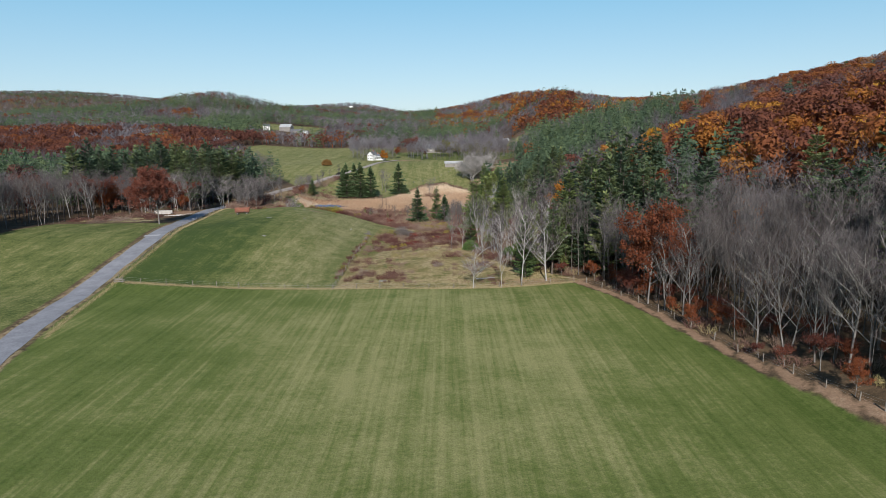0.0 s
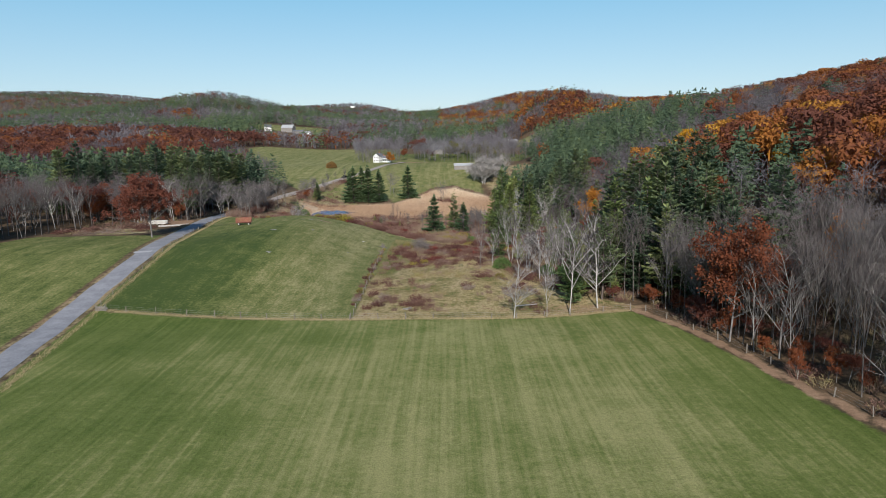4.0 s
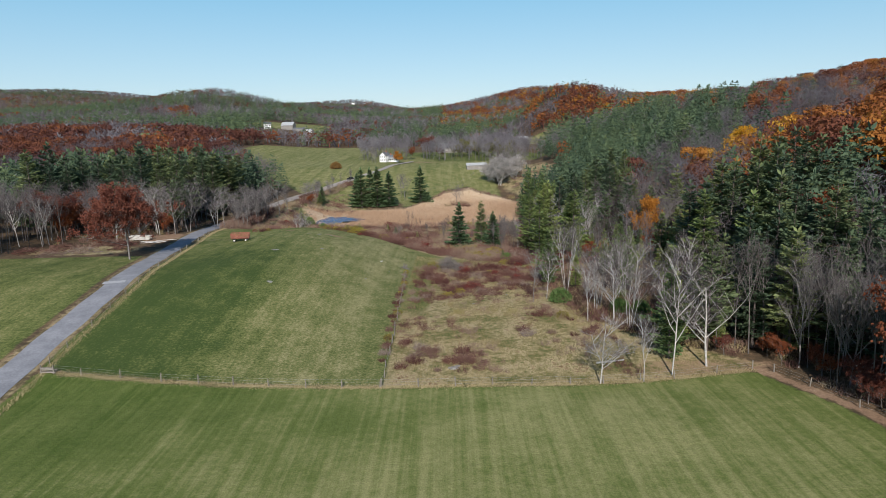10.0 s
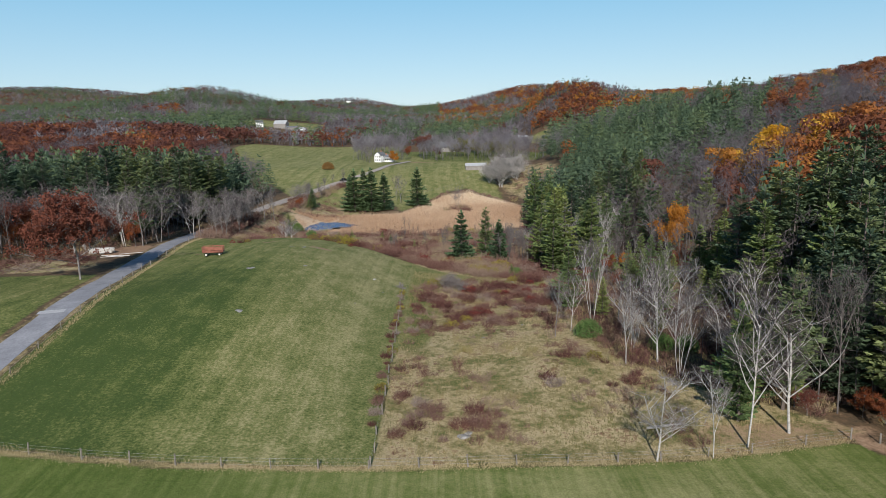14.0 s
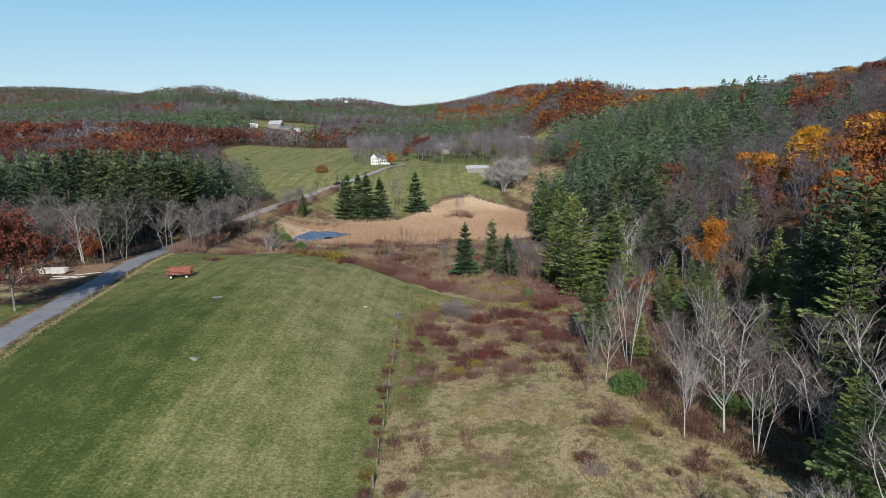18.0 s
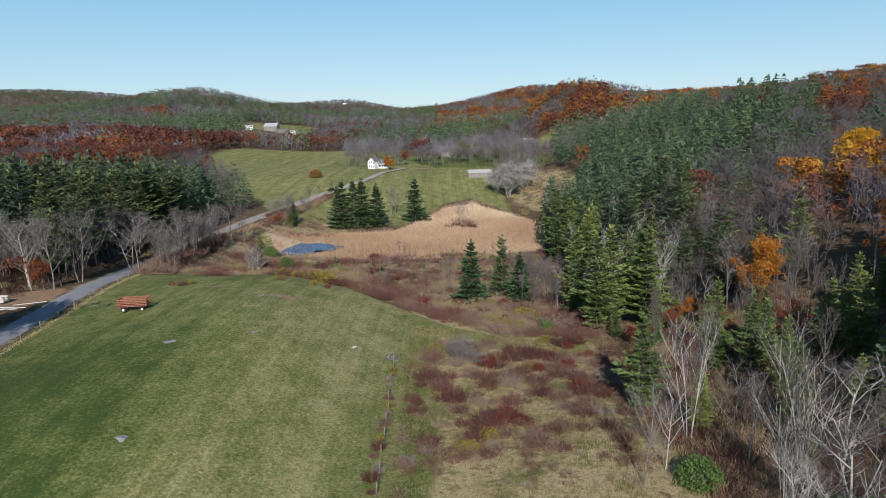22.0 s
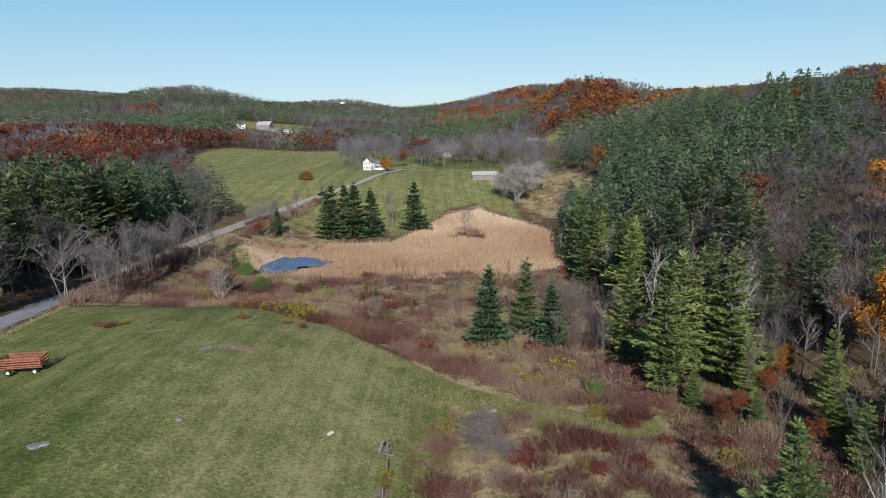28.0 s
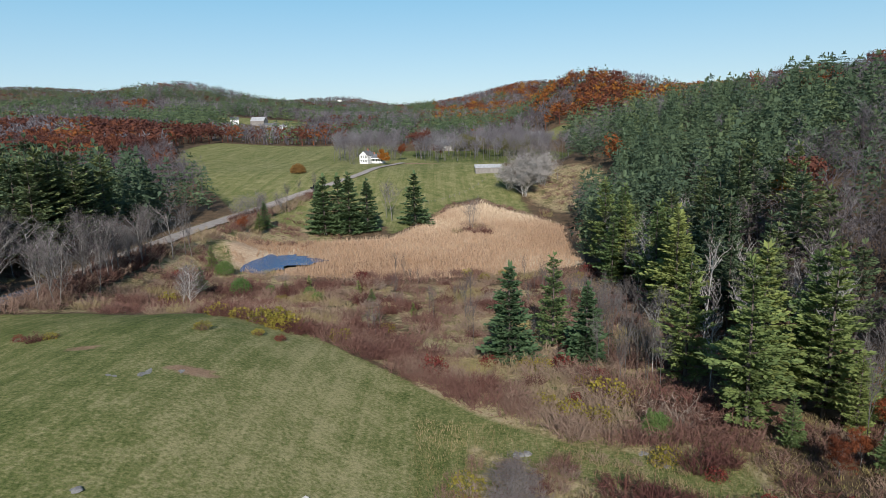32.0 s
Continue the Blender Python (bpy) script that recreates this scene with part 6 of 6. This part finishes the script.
def building(name, label, x, y, turn, w, d, h, rise, wall, roof, windows=(), doors=(), chimney=None, z=None):
    root = tagged(new(name), label, "building")
    bm = bmesh.new()
    gable(bm, w, d, h, rise)
    part("wall", bm_mesh("wall", bm, wall), root)
    slope = math.atan2(rise, d / 2)
    L = math.hypot(rise, d / 2) + 0.45
    for s in (-1, 1):
        bm = bmesh.new()
        box(bm, 0, 0, 0, w + 0.7, L, 0.14)
        q = part("roof", bm_mesh("roof", bm, roof), root)
        q.matrix_basis = Matrix.Translation((0, s * (d / 4 + 0.12), h + rise / 2 + 0.03)) @ Matrix.Rotation(-s * slope, 4, "X")
    for (face, u, zz, ww, hh) in windows:
        win = part("window", boxes("window", [(0, 0, 0, ww, 0.05, hh)], M_glass), root)
        bars = [(0, -0.03, s * hh / 2, ww + 0.16, 0.08, 0.1) for s in (-1, 1)] + [(s * ww / 2, -0.03, 0, 0.1, 0.08, hh) for s in (-1, 1)] + [(0, -0.03, 0, ww, 0.05, 0.05), (0, -0.03, 0, 0.05, 0.05, hh)]
        part("frame", boxes("frame", bars, M_white), win)
        win.matrix_basis = pose(u, -d / 2 - 0.02, zz) if face == "front" else Matrix.Translation((-w / 2 - 0.02 if face == "west" else w / 2 + 0.02, u, zz)) @ pose(0, 0, 0, 0, 0, -90 if face == "west" else 90)
    for (u, ww, hh) in doors:
        part("door", boxes("door", [(u, -d / 2 - 0.03, hh / 2, ww, 0.06, hh)], M_barnwood), root)
    if chimney:
        part("chimney", boxes("chimney", [(chimney, 0, h + rise + 0.4, 0.7, 0.7, 1.8)], M_brick), root)
    root.matrix_basis = Matrix.Translation((x, y, H(x, y) if z is None else z)) @ pose(0, 0, 0, 0, 0, turn)
    return root


hx0, hy0 = -37.5, 546
building("farmhouse", "white two-storey clapboard farmhouse with grey roof", hx0, hy0, 62, 6.5, 5.6, 4.8, 2.3, M_white, M_roof,
         [("west", v, zz, 0.9, 1.4) for v in (-1.6, 0, 1.6) for zz in (1.5, 4.0)] + [("front", u, zz, 0.9, 1.4) for u in (-2, 0, 2) for zz in (1.5, 3.9)], chimney=1.5)
ell = building("farmhouse_wing", "low white wing with a porch beside the farmhouse", hx0 + 6.3, hy0 + 1.5, 0, 7, 5, 3.4, 1.7, M_white, M_roof, [("front", u, 1.7, 0.9, 1.3) for u in (-2.4, -0.9, 0.9, 2.4)], chimney=-2)
part("porch_roof", boxes("porch_roof", [(0, -3.5, 2.6, 7.2, 2.0, 0.15)], M_roof), ell)
for u in (-3.2, -1.1, 1.1, 3.2):
    part("porch_post", boxes("porch_post", [(u, -4.3, 1.0, 0.16, 0.16, 3.2)], M_white), ell)
shed = building("pole_shed", "open-fronted grey shed with a pale metal roof", 29.5, 508, 2, 13.5, 5.0, 2.6, 1.5, M_barnwood, M_metalroof, doors=[(u, 2.3, 2.2) for u in (-4.6, -1.6, 1.5, 4.6)])
building("grey_house", "long house with a blue-grey roof among bare trees", 14, 655, -3, 26, 9, 4.0, 4.2, M_barnwood, M_roof, [("front", u, 2.0, 1.2, 1.3) for u in (-9, -5, 0, 5, 9)], chimney=-3)
building("far_shed", "small far grey outbuilding", 88, 735, 10, 10, 6, 3, 2, M_barnwood, M_metalroof)
building("hill_barn", "far grey barn with a metal roof above the fields", -205, 948, -12, 17, 11, 5.5, 4.2, M_barnwood, M_metalroof, doors=[(0, 3.5, 3.6)])
building("hill_house", "far white house on the hillside", -233, 945, 20, 9, 8, 5.5, 3, M_white, M_roof, [("front", u, zz, 1.0, 1.4) for u in (-2.6, 0, 2.6) for zz in (1.6, 4.2)])
building("hill_shed", "far white sheds beside the barn", -190, 941, 5, 13, 6, 3.2, 1.5, M_barnwood, M_roof)
building("hill_shed", "far white sheds beside the barn", -176, 938, -25, 9, 5, 3.0, 1.5, M_white, M_metalroof)
building("ridge_house", "tiny pale house on a far ridge", -330, 2480, 0, 16, 10, 6, 4, M_white, M_roof)


# ---- vehicle by the far road ----
def pickup(x, y, turn):
    root = tagged(new("pickup_truck"), "dark pickup truck parked on the far road", "truck")
    part("body", boxes("body", [(0, 0, 0.75, 5.2, 1.9, 0.6)], M_darkcar, 0.1), root)
    cab = part("cab", boxes("cab", [(0.3, 0, 1.35, 2.0, 1.7, 0.7)], M_darkcar, 0.15), root)
    part("windscreen", boxes("windscreen", [(1.32, 0, 1.4, 0.05, 1.5, 0.45)], M_glass), cab)
    for s in (-1, 1):
        part("side_window", boxes("side_window", [(0.3, s * 0.86, 1.42, 1.5, 0.03, 0.4)], M_glass), cab)
    for u in (-1.6, 1.6):
        for v in (-0.85, 0.85):
            bm = bmesh.new()
            bmesh.ops.create_cone(bm, cap_ends=True, segments=16, radius1=0.37, radius2=0.37, depth=0.25)
            w = part("wheel", bm_mesh("wheel", bm, M_rubber), root)
            w.matrix_basis = pose(u, v, 0.37, 90)
            bm = bmesh.new()
            bmesh.ops.create_cone(bm, cap_ends=True, segments=12, radius1=0.22, radius2=0.2, depth=0.28)
            part("rim", bm_mesh("rim", bm, M_steel), w)
    root.matrix_basis = Matrix.Translation((x, y, H(x, y) + 0.36)) @ pose(0, 0, 0, 0, 0, turn)


pickup(float(road_x(449)), 449, 65)


# ---- rocks, lumber and slash ----
def rock_mesh(seed, flat=0.5):
    bm = bmesh.new()
    bmesh.ops.create_icosphere(bm, subdivisions=3, radius=1.0)
    for v in bm.verts:
        n_ = noise.noise(v.co * 1.3 + Vector((seed * 7.1, 0, 0))) * 0.45 + noise.noise(v.co * 4 + Vector((0, seed * 3.3, 0))) * 0.12
        v.co *= 1 + n_
        v.co.z *= flat
    return bm_mesh("rock", bm, M_rock, False)


ROCKS = [rock_mesh(s, f) for s, f in ((1, 0.22), (2, 0.6), (3, 0.35))]
for x, y, s, k, lab in ((-26.5, 227.2, 1.9, 0, "flat lichen-grey ledge of bedrock in the grass"), (-23.6, 229.5, 0.9, 0, ""), (-29, 226, 1.2, 0, ""), (-25.7, 174.2, 0.75, 2, "pale boulder in the pasture"),
                        (-30.8, 199, 0.9, 2, ""), (-34, 205, 0.7, 0, ""), (-21.7, 206.5, 0.55, 2, ""), (9.8, 138.8, 0.75, 1, "dark boulder in the dry meadow"), (10.4, 139.6, 0.5, 1, ""), (10.4, 224.5, 0.8, 2, "heap of white field stones"),
                        (11.4, 224.9, 0.6, 1, ""), (14, 172, 0.35, 1, ""), (21, 178, 0.3, 1, ""), (22.5, 224.5, 0.6, 2, ""), (24, 222, 0.5, 1, ""), (-9, 190, 0.25, 1, ""), (-5, 203, 0.25, 1, "")):
    ob = tagged(new("rock", ROCKS[k]), lab or "grey field stone lying in the grass", "rock", "field stones")
    ob.matrix_basis = Matrix.LocRotScale((x, y, H(x, y) - (0.16 if k == 0 else 0.12) * s), Euler((0, 0, x)), (s, s * (0.6 if k == 0 else 0.85), s * 0.7))
pile = tagged(new("lumber_stack"), "stack of bleached sawn lumber beside the road", "lumber stack")
PLANK = boxes("board", [(0, 0, 0, 5.4, 0.3, 0.09)], M_lumber, 0.01)
rr = random.Random(4)
for k in range(9):
    for j in range(5):
        part("board", PLANK, pile).matrix_basis = pose(rr.uniform(-0.3, 0.3), j * 0.33 - 0.66, 0.3 + k * 0.13, 0, 0, rr.uniform(-1.5, 1.5))
for u in (-1.8, 0, 1.8):
    part("bearer", boxes("bearer", [(u, 0, 0.05, 0.2, 1.9, 0.4)], M_wood), pile)
pile.matrix_basis = Matrix.Translation((-77.5, 231.5, H(-77.5, 231.5))) @ pose(0, 0, 0, 0, 0, 5)
for i, (x, y, a) in enumerate(((-72.5, 226.5, 10), (-71.5, 227.4, 14), (-73.5, 228.3, -6), (-70, 231, 25))):
    ob = tagged(new("loose_board", PLANK), "bleached boards lying on bare earth beside the road", "board", "boards on the ground")
    ob.matrix_basis = Matrix.Translation((x, y, H(x, y) + 0.06)) @ pose(0, 0, 0, 0, 0, a)


def slash(seed, n, spread, h):
    r = np.random.default_rng(seed)
    g = Geo()
    for i in range(n):
        p = np.array([r.normal(0, spread), r.normal(0, spread * 0.7), 0])
        p[2] = max(0.05, h * math.exp(-(p[0] ** 2 + p[1] ** 2) / (1.6 * spread ** 2)) * r.random())
        d = unit(r.normal(size=3) * (1, 1, 0.3)) * r.uniform(0.7, 2.4)
        g.tube(p - d / 2, p + d / 2, r.uniform(0.02, 0.08), 0.015, 3)
    return g.arrays()


SL = [fast_mesh("branches", *slash(s, 170, 2.2, 1.4), M_shrub) for s in range(3)]
for i, (x, y, s) in enumerate(((-83, 211, 1.2), (-90, 216, 1.4), (-78, 222, 1.1), (-96, 211, 1.2), (-84, 226, 1.3), (-88, 206, 0.9), (-75, 215, 0.8), (9.6, 221.5, 0.6), (34, 214, 0.8), (43, 206, 0.7))):
    ob = tagged(new("brush_pile", SL[i % 3]), "heap of cut brown branches and slash", "brush pile", kind="stuff")
    ob.matrix_basis = Matrix.LocRotScale((x, y, H(x, y)), Euler((0, 0, i)), (s, s, s))
log = Geo()
log.tube((0, 0, 0.15), (4.2, 0.8, 0.25), 0.16, 0.1, 8)
log.tube((2.6, 0.5, 0.2), (3.8, 1.6, 0.6), 0.07, 0.03, 5)
ob = tagged(new("fallen_log", fast_mesh("fallen_log", *log.arrays(), M_palebark)), "pale fallen log lying in the meadow grass", "log")
ob.location = (30.5, 140.2, H(30.5, 140.2) + 0.1)
GREYBOARD = boxes("board", [(0, 0, 0, 5.4, 0.3, 0.09)], M_wood, 0.01)
debris = tagged(new("debris_heap"), "small heap of bleached sticks and broken boards at the fence's end", "debris heap")
part("sticks", fast_mesh("sticks", *slash(9, 44, 0.42, 0.9), M_bark), debris, kind="stuff")
for dx, dy, dz, a, b_ in ((0.5, -0.5, 0.15, 8, 12), (-0.3, 0.2, 0.7, 70, -35), (0.1, -0.2, 0.9, 40, 48)):
    q = part("board", GREYBOARD, debris)
    q.matrix_basis = Matrix.Translation((dx, dy, dz)) @ pose(0, 0, 0, 0, b_, a) @ Matrix.Diagonal((0.26, 0.7, 1, 1))
debris.location = (-1.7, 210.6, H(-1.7, 210.6))
ob = tagged(new("loose_board", PLANK), "pale broken board lying in the pasture grass", "board")
ob.matrix_basis = Matrix.Translation((-7.7, 212.1, H(-7.7, 212.1) + 0.08)) @ pose(0, 0, 0, 0, -8, 50) @ Matrix.Diagonal((0.16, 1.6, 1, 1))
